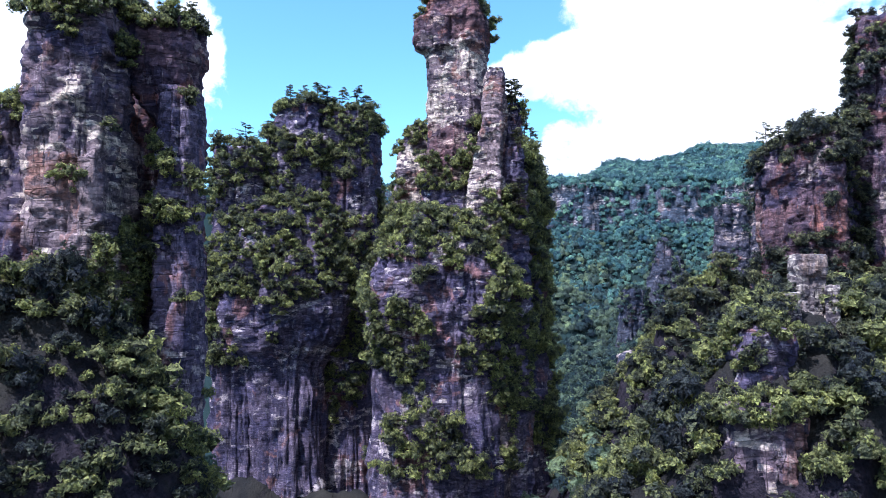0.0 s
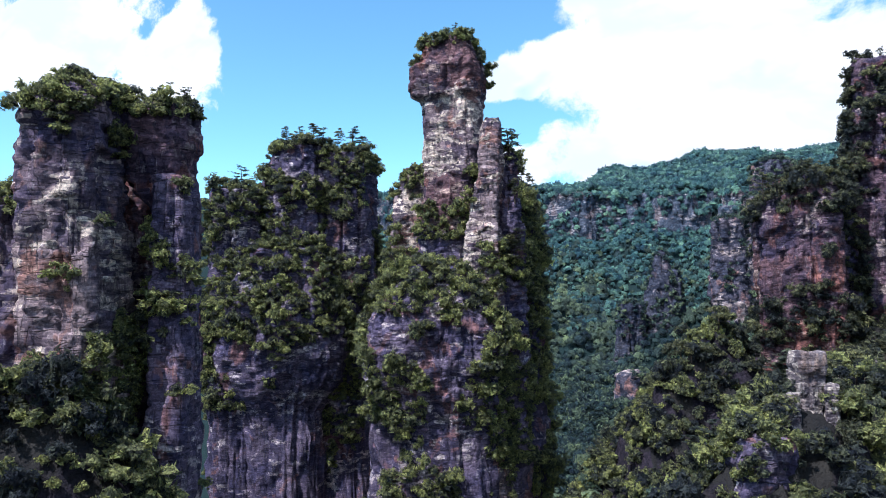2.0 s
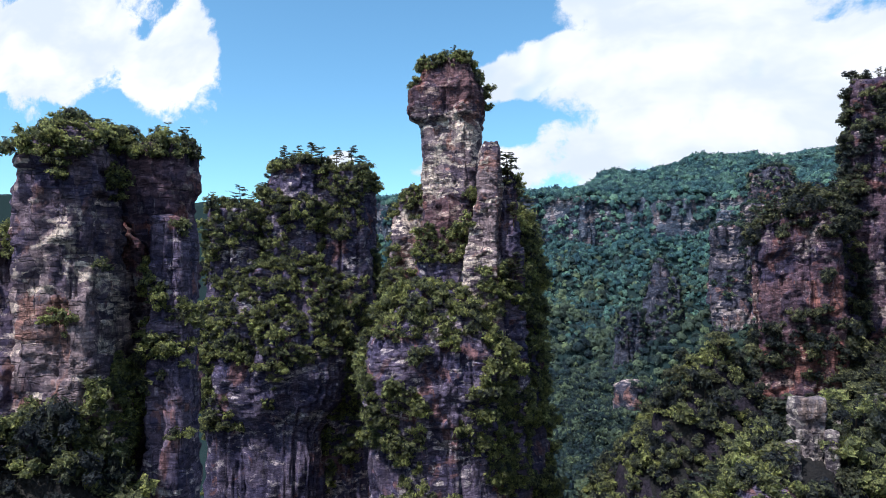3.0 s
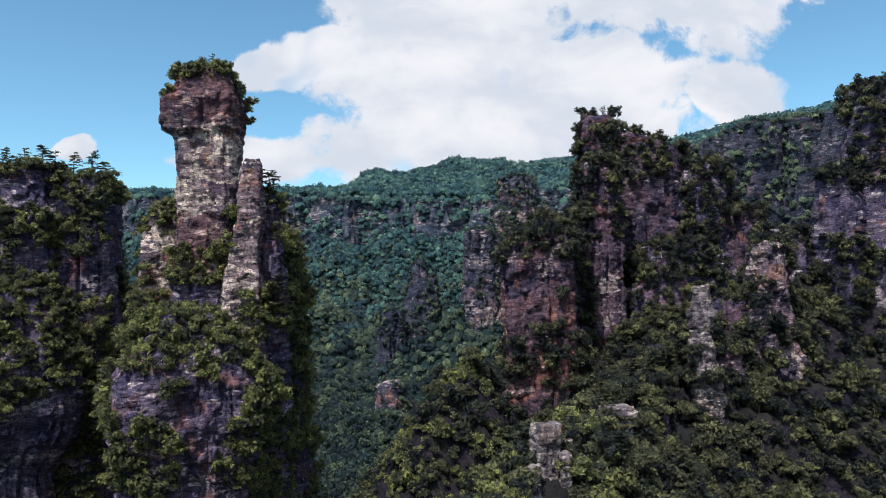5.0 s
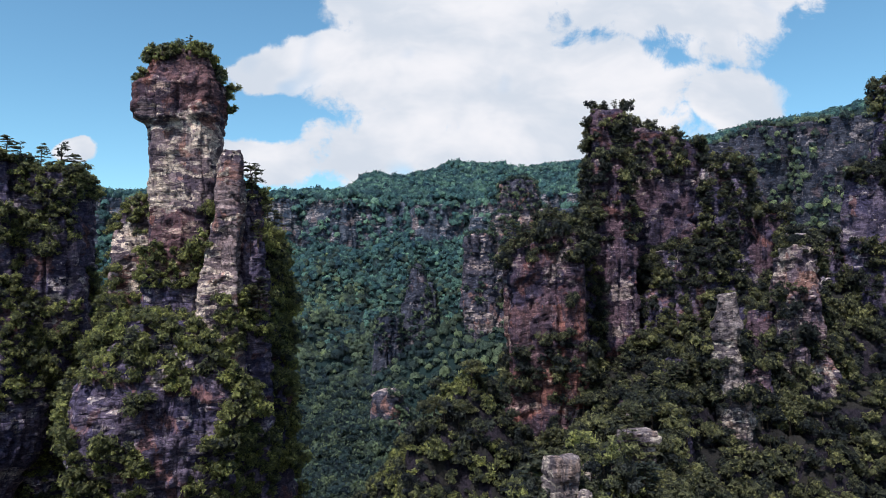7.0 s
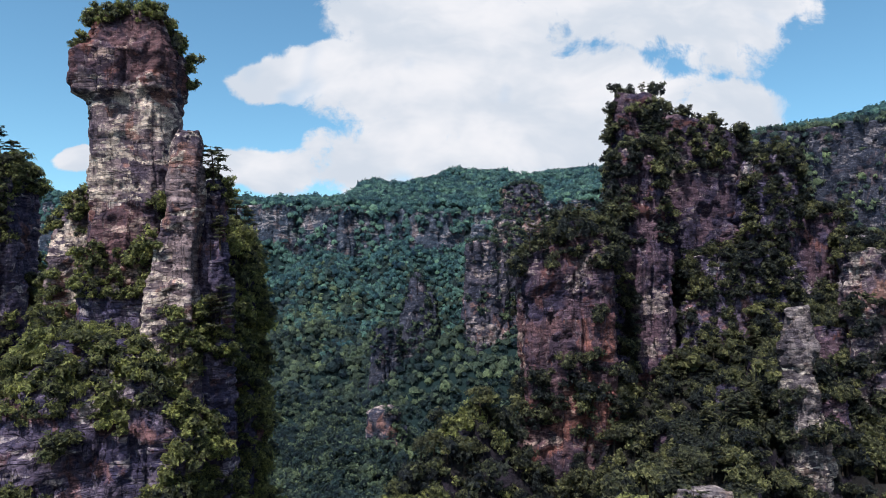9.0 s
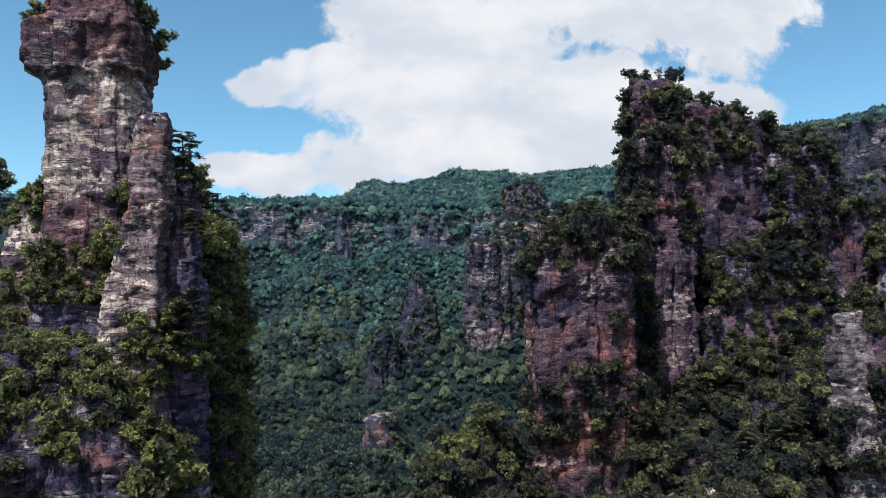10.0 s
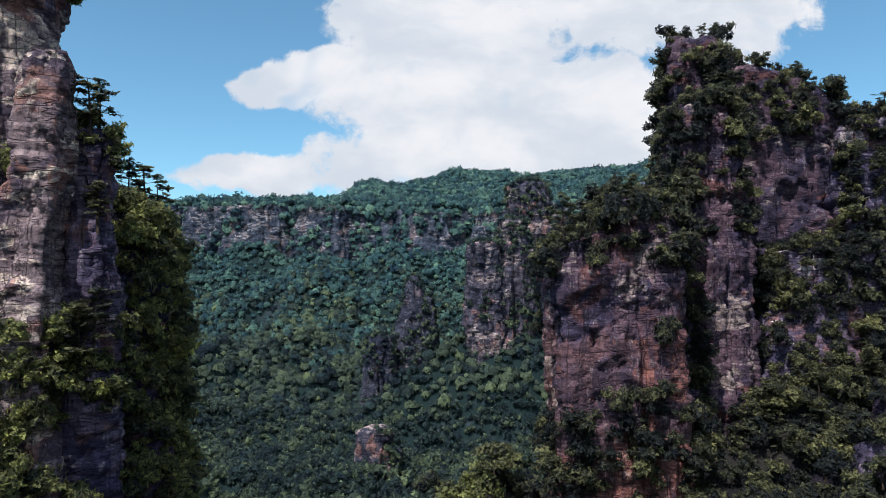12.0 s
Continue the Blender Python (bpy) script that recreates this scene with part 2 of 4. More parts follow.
BARK = plain("bark", (0.05, 0.038, 0.03, 1), (0.13, 0.10, 0.08, 1), 1.5)


def hillside(name):
    """Leaf litter on the gentler ground, bare dark rock where it is steep."""
    m, k = material(name)
    g = k.add("ShaderNodeNewGeometry")
    p, up = g.outputs["Position"], k.add("ShaderNodeSeparateXYZ", {0: g.outputs["Normal"]}).outputs[2]
    f, fine = k.noise(p, 0.08, 5.0, 0.65), k.noise(p, 0.6, 5.0, 0.7)
    # past y 360 litter turns blue-green; stone turns bluish, haze put into its colour
    far_haze = k.step(k.add("ShaderNodeSeparateXYZ", {0: p}).outputs[1], 360.0, 480.0)
    litter = k.mix(far_haze, k.mix(k.step(f, 0.35, 0.65), (0.014, 0.014, 0.016, 1), (0.032, 0.030, 0.028, 1)), (0.012, 0.026, 0.027, 1))
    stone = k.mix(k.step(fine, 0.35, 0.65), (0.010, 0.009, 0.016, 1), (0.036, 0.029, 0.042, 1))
    stone = k.mix(far_haze, stone, k.mix(k.step(fine, 0.35, 0.65), (0.020, 0.034, 0.042, 1), (0.050, 0.070, 0.080, 1)))
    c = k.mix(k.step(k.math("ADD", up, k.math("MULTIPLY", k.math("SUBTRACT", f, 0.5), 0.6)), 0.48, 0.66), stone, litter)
    bump = k.add("ShaderNodeBump", {"Height": fine, "Strength": 1.0, "Distance": 1.5})
    k.add("ShaderNodeOutputMaterial", {0: k.add("ShaderNodeBsdfPrincipled", {"Base Color": c, "Roughness": 0.95, "Specular IOR Level": 0.15, "Normal": bump})})
    return m


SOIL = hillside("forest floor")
from mathutils.bvhtree import BVHTree

# ---------------------------------------------------------------- number noise and mesh tools
rng = np.random.default_rng(7)


def hash01(i, j, k, seed):
    h = (i.astype(np.int64) * 374761393 + j.astype(np.int64) * 668265263 + k.astype(np.int64) * 2147483647 + seed * 974634777) & 0xFFFFFFFF
    h = ((h ^ (h >> 13)) * 1274126177) & 0xFFFFFFFF
    h = ((h ^ (h >> 16)) * 2246822519) & 0xFFFFFFFF
    return ((h ^ (h >> 15)) & 0xFFFFFF) / float(0xFFFFFF)


def vnoise(x, y, z, seed=0):
    """Value noise from -1 to 1."""
    x, y, z = np.broadcast_arrays(np.asarray(x, float), np.asarray(y, float), np.asarray(z, float))
    i, j, k = np.floor(x), np.floor(y), np.floor(z)
    f, g, h = x - i, y - j, z - k
    f, g, h = f * f * (3 - 2 * f), g * g * (3 - 2 * g), h * h * (3 - 2 * h)
    out = 0
    for a in (0, 1):
        for b in (0, 1):
            for c in (0, 1):
                out = out + hash01(i + a, j + b, k + c, seed) * (f if a else 1 - f) * (g if b else 1 - g) * (h if c else 1 - h)
    return out * 2 - 1


def fbm(x, y, z, seed=0, octaves=4):
    out, amp, fr, total = 0, 1.0, 1.0, 0.0
    for o in range(octaves):
        out = out + amp * vnoise(x * fr, y * fr, z * fr, seed + o * 17)
        total += amp
        amp, fr = amp * 0.5, fr * 2.03
    return out / total


def mesh_of(name, verts, faces, mat, tint=None, smooth=False):
    """A mesh from arrays of places and of equal-sided faces."""
    me = bpy.data.meshes.new(name)
    verts, faces = np.asarray(verts, np.float32), np.asarray(faces, np.int32)
    m, s = faces.shape
    me.vertices.add(len(verts))
    me.vertices.foreach_set("co", verts.ravel())
    me.loops.add(m * s)
    me.loops.foreach_set("vertex_index", faces.ravel())
    me.polygons.add(m)
    me.polygons.foreach_set("loop_start", np.arange(0, m * s, s, dtype=np.int32))
    if tint is not None:
        me.attributes.new("tint", "FLOAT", "POINT").data.foreach_set("value", np.asarray(tint, np.float32))
    me.update(calc_edges=True)
    me.validate()
    if smooth:
        me.polygons.foreach_set("use_smooth", np.ones(m, bool))
    me.materials.append(mat)
    return me


def part(name, me, parent, label=""):
    ob = new(name, me)
    ob.parent = parent
    return tagged(ob, label)


# ---------------------------------------------------------------- rock columns
BED_EDGES = np.cumsum(rng.uniform(1.2, 5.5, 400)) - 100
FINE_EDGES = np.cumsum(rng.uniform(0.5, 1.5, 1600)) - 100


def cells(u, lo, hi, seed, period):
    """Index, and distance to the nearer edge, in a row of uneven cells that closes after period."""
    r = np.random.default_rng(seed)
    e = np.cumsum(r.uniform(lo, hi, int(period / lo) + 3))
    e = e[e < period - lo * 0.7]
    i = np.searchsorted(e, u)
    full = np.concatenate([[0], e, [period]])
    return i, np.minimum(u - full[i], full[i + 1] - u)


def column(c, r, top, profile, seed, foot=20.0, turn=0.0, slope=(0, 0), res=1.0, rough=1.0, box=3.2, size=1.0, dome=2.0, fine=110.0, groove=3.0):
    """A jointed rock column: places and quads. profile: rows of height, width factor, shift x, shift y. slope: rise of the top per metre."""
    rx, ry = r
    per = math.pi * (rx + ry) * 1.1
    na = max(24, int(0.75 * per / res))
    a = np.linspace(0, 2 * math.pi, na, endpoint=False)
    a = a - 0.5 * np.cos(a) + 0.5       # finer on the sunny side
    low = min(max(fine, foot), top - 8)
    t = (np.concatenate([np.arange(foot, low, 4 * res), np.arange(low, top - 0.3, res), [top]]) - foot) / (top - foot)
    A, T = np.meshgrid(a, t)
    Z = foot + T * (top - foot)
    prof = np.array([(*p, 0, 0)[:4] for p in profile], float)
    s = np.interp(Z, prof[:, 0], prof[:, 1])
    dx, dy = np.interp(Z, prof[:, 0], prof[:, 2]), np.interp(Z, prof[:, 0], prof[:, 3])
    ca, sa = np.cos(A), np.sin(A)
    rad = 1 / (np.abs(ca) ** box + np.abs(sa) ** box) ** (1 / box)
    rad = rad * (1 + 0.07 * fbm(ca * 1.6 + seed, sa * 1.6, Z / (60 * size), seed, 3))
    U = np.mod(A, 2 * math.pi) / (2 * math.pi) * per
    zz = Z + 2.0 * vnoise(ca * 2, sa * 2, Z * 0 + seed, seed + 3)
    b = np.searchsorted(BED_EDGES, zz / size)
    f = np.searchsorted(FINE_EDGES, zz / size)
    tier = np.searchsorted(BED_EDGES[::6], zz / size + 7 * hash01(np.floor(U / (9 * size)), b * 0, b * 0, seed))
    wx = (c[0] + rx * rad * ca * s) / size
    wy = (c[1] + ry * rad * sa * s) / size
    wz = zz / size
    sx, sy, sz = (1.0 * fbm(wx / 7, wy / 7, wz / 9, seed + q, 3) for q in (40, 41, 42))
    wx, wy, wz = wx + sx, wy + sy, wz + 0.8 * sz

    def blocks(w, h, key):
        """Depth, 0 to 1, of the joint block in which each place lies; every stack of blocks has its own beds."""
        i, j = np.floor(wx / w), np.floor(wy / w)
        return hash01(i, j, np.floor(wz / h + 3.0 * hash01(i, j, i * 0, key)), key + 1)
    d = 0.7 * (hash01(b, np.floor(U / (13 * size) + 0.35 * b), b * 0, seed) - 0.5)
    d = d + 0.3 * (hash01(f, np.floor(U / (5 * size) + 0.3 * b), f * 0, seed + 1) - 0.5)
    d = d + 2.8 * (blocks(7.5, 19.0, seed + 50) - 0.5) + 1.7 * (blocks(3.4, 6.0, seed + 53) - 0.5) + 0.8 * (blocks(1.8, 1.9, seed + 56) - 0.5)
    ci, ce = cells(U, 3.0 * size, 9.0 * size, seed, per)
    d = d - 1.1 * np.exp(-(ce / (0.5 * size)) ** 2) * (hash01(ci, tier, ci * 0, seed + 6) > 0.55)
    if rx > 10 * size:
        _, cg = cells(U, 9.0 * size, 21.0 * size, seed + 31, per)
        d = d - groove * np.exp(-(cg / (0.9 * size)) ** 2) * np.clip(0.5 + 1.8 * vnoise(U / 9, Z / 22, Z * 0, seed + 32), 0, 1)
    px, py = c[0] + rx * rad * ca * s, c[1] + ry * rad * sa * s
    near = np.abs((zz / size)[..., None] - BED_EDGES[np.clip(b, 1, 398)[..., None] - np.array([1, 0])]).min(-1)
    d = d - 0.6 * np.exp(-(near / 0.5) ** 2) * (hash01(b, np.floor(U / (7 * size)), b * 0, seed + 7) > 0.4)
    d = d + min(3.6, 0.13 * (rx + ry)) * fbm(px / (24 * size), py / (24 * size), Z / (38 * size), seed + 21, 2) / rough
    d = (d + 0.9 * fbm(px / (11 * size), py / (11 * size), Z / (17 * size), seed + 8, 4)) * rough * size
    x = rx * rad * ca * s + dx + ca * d
    y = ry * rad * sa * s + dy + sa * d
    lift = slope[0] * x + slope[1] * y
    Z = Z + T ** 2 * (lift + size * 2.5 * fbm(x / (9 * size), y / (9 * size), Z * 0, seed + 11, 3))
    rows = [np.stack([x, y, Z], -1)]
    last = rows[0][-1]
    mid = last.mean(0)
    for q in (0.9, 0.72, 0.5, 0.28, 0.08):
        ring = mid + (last - mid) * q
        ring[:, 2] = mid[2] + (last[:, 2] - mid[2]) * q + dome * (1 - q * q) + size * 1.2 * vnoise(ring[:, 0] / 4, ring[:, 1] / 4, ring[:, 0] * 0, seed + 12) * q
        rows.append(ring[None])
    g = np.concatenate(rows)
    tr, tc = radians(turn), g.shape
    X = c[0] + g[..., 0] * math.cos(tr) - g[..., 1] * math.sin(tr)
    Y = c[1] + g[..., 0] * math.sin(tr) + g[..., 1] * math.cos(tr)
    P = np.stack([X, Y, g[..., 2]], -1).reshape(-1, 3)
    i = np.arange(tc[0] - 1)[:, None] * na
    j = np.arange(na)[None]
    k = (j + 1) % na
    F = np.stack([i + j, i + k, i + k + na, i + j + na], -1).reshape(-1, 4)
    return P, F


def face_sites(P, F):
    q = P[F]
    nrm = np.cross(q[:, 2] - q[:, 0], q[:, 3] - q[:, 1])
    area = np.linalg.norm(nrm, axis=1) / 2 + 1e-9
    return q.mean(1), nrm / (2 * area[:, None]), area


def plant_rock(P, F, cover, seed, spacing=4.0, patch=10.0, ledge=0.10):
    """Pick rooting places on a rock: patches on ledges and in hollows, by how much of each height is green."""
    c, nr, area = face_sites(P, F)
    cov = np.array(cover, float)
    want = np.interp(c[:, 2], cov[:, 0], cov[:, 1])
    g = fbm(c[:, 0] / (patch * 1.5), c[:, 1] / (patch * 1.5), c[:, 2] / (patch * 1.3), seed, 3)
    m = np.argsort(np.argsort(g)) / len(g)
    m = m + ledge * np.clip(nr[:, 2], -0.3, 0.8)
    ok = (m > 1.0 - want) & (nr[:, 2] > -0.5)
    north = np.clip(nr[:, 1] * 2.5, 0, 0.93)
    r = np.random.default_rng(seed)
    ok &= r.random(len(c)) > north
    i = np.where(ok)[0]
    r.shuffle(i)
    cell = np.floor(c[i] / spacing + r.uniform(-0.15, 0.15, (len(i), 3))).astype(int)
    _, first = np.unique(cell, axis=0, return_index=True)
    return c[i[first]], nr[i[first]]


# ---------------------------------------------------------------- plants


GOLD = (1 + 5 ** 0.5) / 2
ICO = np.array([(-1, GOLD, 0), (1, GOLD, 0), (-1, -GOLD, 0), (1, -GOLD, 0), (0, -1, GOLD), (0, 1, GOLD), (0, -1, -GOLD), (0, 1, -GOLD), (GOLD, 0, -1), (GOLD, 0, 1), (-GOLD, 0, -1), (-GOLD, 0, 1)]) / math.hypot(1, GOLD)
ICO_F = np.array([f for f in ((a, b, c) for a in range(12) for b in range(12) for c in range(12))
                  if f[0] < f[1] and f[0] < f[2] and f[1] != f[2] and all(abs(np.linalg.norm(ICO[f[i]] - ICO[f[i - 1]]) - 1.0515) < 0.01 for i in range(3))
                  and np.dot(np.cross(ICO[f[1]] - ICO[f[0]], ICO[f[2]] - ICO[f[0]]), ICO[f[0]]) > 0])


OCT = np.array([(1, 0, 0), (-1, 0, 0), (0, 1, 0), (0, -1, 0), (0, 0, 1), (0, 0, -1)], float)
OCT_F = np.array([(0, 2, 4), (2, 1, 4), (1, 3, 4), (3, 0, 4), (2, 0, 5), (1, 2, 5), (3, 1, 5), (0, 3, 5)])


def crown(seed, clumps, cards, flat=0.8, leaf=0.42, core=0.78):
    """A crown about 1 in radius of rounded clumps, each a dark core under a skin of leaf sprays: places, triangles, tint of each clump."""
    r = np.random.default_rng(seed)
    V, F, D, n0 = [], [], [], 0
    for b in range(clumps):
        a, d = 2.4 * b + r.uniform(-0.5, 0.5), 0.68 * math.sqrt((b + 0.3) / clumps)
        mid = np.array([d * math.cos(a), d * math.sin(a), (0.55 * (1 - d * d) + r.uniform(-0.38, 0.30)) * flat])
        if clumps == 1:
            mid = np.array([0.0, 0.0, 0.2])
        br = r.uniform(0.24, 0.42) * (2.3 if clumps == 1 else 1.3 if clumps < 5 else 0.8 if clumps > 10 else 1.0)
        shade = r.uniform(-0.22, 0.22) if clumps > 1 else 0.0
        if core:
            q = Euler([r.uniform(0, 6.3) for _ in range(3)]).to_matrix()
            ball = np.array([q @ Vector(p) for p in (ICO if clumps == 1 else OCT)])
            faces = ICO_F if clumps == 1 else OCT_F
            keep = ball[faces].mean(1)[:, 2] > -0.35
            ball = ball * r.uniform(0.85, 1.2, len(ball))[:, None] * br * core * np.array([1.15, 1.15, 1.05]) + mid
            # fuller clumps get a darker core tint: inner shade put into the colour
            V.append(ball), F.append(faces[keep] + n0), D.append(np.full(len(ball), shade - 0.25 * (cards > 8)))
            n0 += len(ball)
        for i in range(cards):
            up = 1.0 - 1.45 * (i + 0.5) / cards
            w = np.array([math.cos(2.4 * i) * math.sqrt(1 - up * up), math.sin(2.4 * i) * math.sqrt(1 - up * up), up]) + r.normal(size=3) * 0.2
            w /= np.linalg.norm(w)
            p = mid + w * br * r.uniform(0.82, 1.22) * np.array([1.1, 1.1, 1.1])
            nrm = w + np.array([0, 0, 0.12]) + r.normal(size=3) * 0.55
            t = np.cross(nrm, r.normal(size=3))
            t /= np.linalg.norm(t)
            q = np.cross(nrm, t)
            e = br * leaf * r.uniform(0.7, 1.35)
            q = q / np.linalg.norm(q) * e
            t = t * e
            V.append(np.array([p + t, p - 0.5 * t + 0.87 * q, p - 0.5 * t - 0.87 * q]))
            F.append(np.array([[n0, n0 + 1, n0 + 2]]))
            D.append(np.full(3, shade))
            n0 += 3
    return np.concatenate(V), np.concatenate(F), np.concatenate(D)


def pine_pads(seed, layers=7, per=4, cards=7):
    """The flat needle pads of a mountain pine of height 1, and its boughs: places and quads of each."""
    r = np.random.default_rng(seed)
    pads, boughs = [], []
    for i in range(layers):
        z = 0.40 + 0.58 * (i / (layers - 1)) ** 0.9
        reach = (0.38 - 0.22 * (i / (layers - 1)) ** 1.4) * r.uniform(0.75, 1.2)
        for j in range(per if i < layers - 1 else 2):
            a = r.uniform(0, 2 * math.pi)
            l = reach * r.uniform(0.35, 1.25)
            e = np.array([math.cos(a) * l, math.sin(a) * l, z + r.uniform(-0.05, 0.05)])
            s = np.array([0, 0, z - 0.03])
            w = np.array([-math.sin(a), math.cos(a), 0]) * 0.006
            boughs.append([s - w, s + w, e + w * 0.3, e - w * 0.3])
            boughs.append([s - [0, 0, 0.006], s + [0, 0, 0.006], e + [0, 0, 0.002], e - [0, 0, 0.002]])
            for _ in range(cards):
                p = s + (e - s) * r.uniform(0.45, 1.1) + r.normal(size=3) * [0.035, 0.035, 0.010]
                t = r.normal(size=3) * [1, 1, 0.25]
                t /= np.linalg.norm(t)
                q = np.cross(t, [r.normal() * 0.3, r.normal() * 0.3, 1.0])
                q /= np.linalg.norm(q)
                k, g = r.uniform(0.045, 0.095), r.uniform(0.030, 0.06)
                pads.append([p - t * k, p - q * g, p + t * k, p + q * g])
    f = lambda x: (np.array(x).reshape(-1, 3), np.arange(len(x) * 4).reshape(-1, 4))
    return f(pads), f(boughs)


def tube(points, radii, sides=6):
    """A tapered round limb through points: places and quads."""
    v = []
    for (p, r) in zip(points, radii):
        for s in range(sides):
            a = 2 * math.pi * s / sides
            v.append((p[0] + r * math.cos(a), p[1] + r * math.sin(a), p[2]))
    f = [(i * sides + s, i * sides + (s + 1) % sides, (i + 1) * sides + (s + 1) % sides, (i + 1) * sides + s) for i in range(len(points) - 1) for s in range(sides)]
    return np.array(v, float), np.array(f)


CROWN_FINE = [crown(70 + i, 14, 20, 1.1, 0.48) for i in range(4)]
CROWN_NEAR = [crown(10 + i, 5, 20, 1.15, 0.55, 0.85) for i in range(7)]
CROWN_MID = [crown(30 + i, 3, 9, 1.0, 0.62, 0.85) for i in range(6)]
CROWN_FAR = [crown(50 + i, 1, 8, leaf=0.5, core=0.95) for i in range(9)]


def thicket(name, label, places, sizes, mat, templates, seed, squash=1.0, tints=None):
    """Many crowns as one growth of kind stuff."""
    r = np.random.default_rng(seed)
    V, F, K, base = [], [], [], 0
    which = r.integers(0, len(templates), len(places))
    turn = r.uniform(0, 2 * math.pi, len(places))
    tint = r.random(len(places)) ** 1.35 if tints is None else tints
    for w, (tv, tf, td) in enumerate(templates):
        idx = np.where(which == w)[0]
        if not len(idx):
            continue
        ca, sa = np.cos(turn[idx])[:, None], np.sin(turn[idx])[:, None]
        s = sizes[idx][:, None]
        hz = r.uniform(0.8, 1.25, len(idx))[:, None] * squash
        x = (tv[None, :, 0] * ca - tv[None, :, 1] * sa) * s
        y = (tv[None, :, 0] * sa + tv[None, :, 1] * ca) * s
        g = np.stack([x, y, tv[None, :, 2] * s * hz], -1) + places[idx][:, None]
        V.append(g.reshape(-1, 3))
        off = base + np.arange(len(idx))[:, None, None] * len(tv)
        F.append((tf[None] + off).reshape(-1, tf.shape[1]))
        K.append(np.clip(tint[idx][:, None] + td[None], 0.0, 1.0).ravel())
        base += len(idx) * len(tv)
    ob = new(name, mesh_of(name, np.concatenate(V), np.concatenate(F), mat, np.concatenate(K), smooth=False))
    return tagged(ob, label, "shrubs", kind="stuff")


# ---------------------------------------------------------------- the lie of the land
RIDGES = [  # x, y, z of crest points, fall per metre
    ([(75, 155, 138), (82, 160, 143), (110, 188, 140), (141, 221, 142), (178, 245, 150), (235, 262, 168), (300, 275, 185)], 1.25),
    ([(100, 286, 140), (112, 290, 146), (124, 296, 140)], 1.6),
    ([(176, 296, 146), (215, 296, 160), (262, 300, 178), (320, 290, 200)], 1.0),
    ([(-140, 152, 150), (-104, 154, 150), (-86, 160, 144)], 2.0),
    ([(-20, 292, 45), (40, 300, 50)], 1.6),
    ([(-130, 372, 45), (-50, 372, 40)], 1.4),
    ([(606, 1112, 240), (440, 991, 138), (374, 1019, 122), (328, 1041, 112), (272, 1018, 62), (221, 941, 24), (175, 880, 0)], 0.80),
]
# the far rim: sideways place, distance of the cliff, its top, the ridge behind it
RIM = np.array([(-2500, 1700, 440, 480), (-1000, 1750, 420, 465), (-700, 1720, 400, 450), (-450, 1700, 392, 452), (-275, 1690, 385, 462), (-245, 1680, 383, 512), (-200, 1670, 380, 522),
                (-110, 1680, 377, 518), (-90, 1685, 376, 528), (-20, 1700, 374, 548), (20, 1715, 374, 564), (190, 1705, 383, 572), (225, 1700, 386, 552), (260, 1680, 390, 536), (340, 1640, 400, 545), (480, 1580, 425, 535),
                (640, 1520, 490, 560), (820, 1470, 520, 598), (1100, 1400, 560, 640), (2500, 1300, 570, 650)], float)


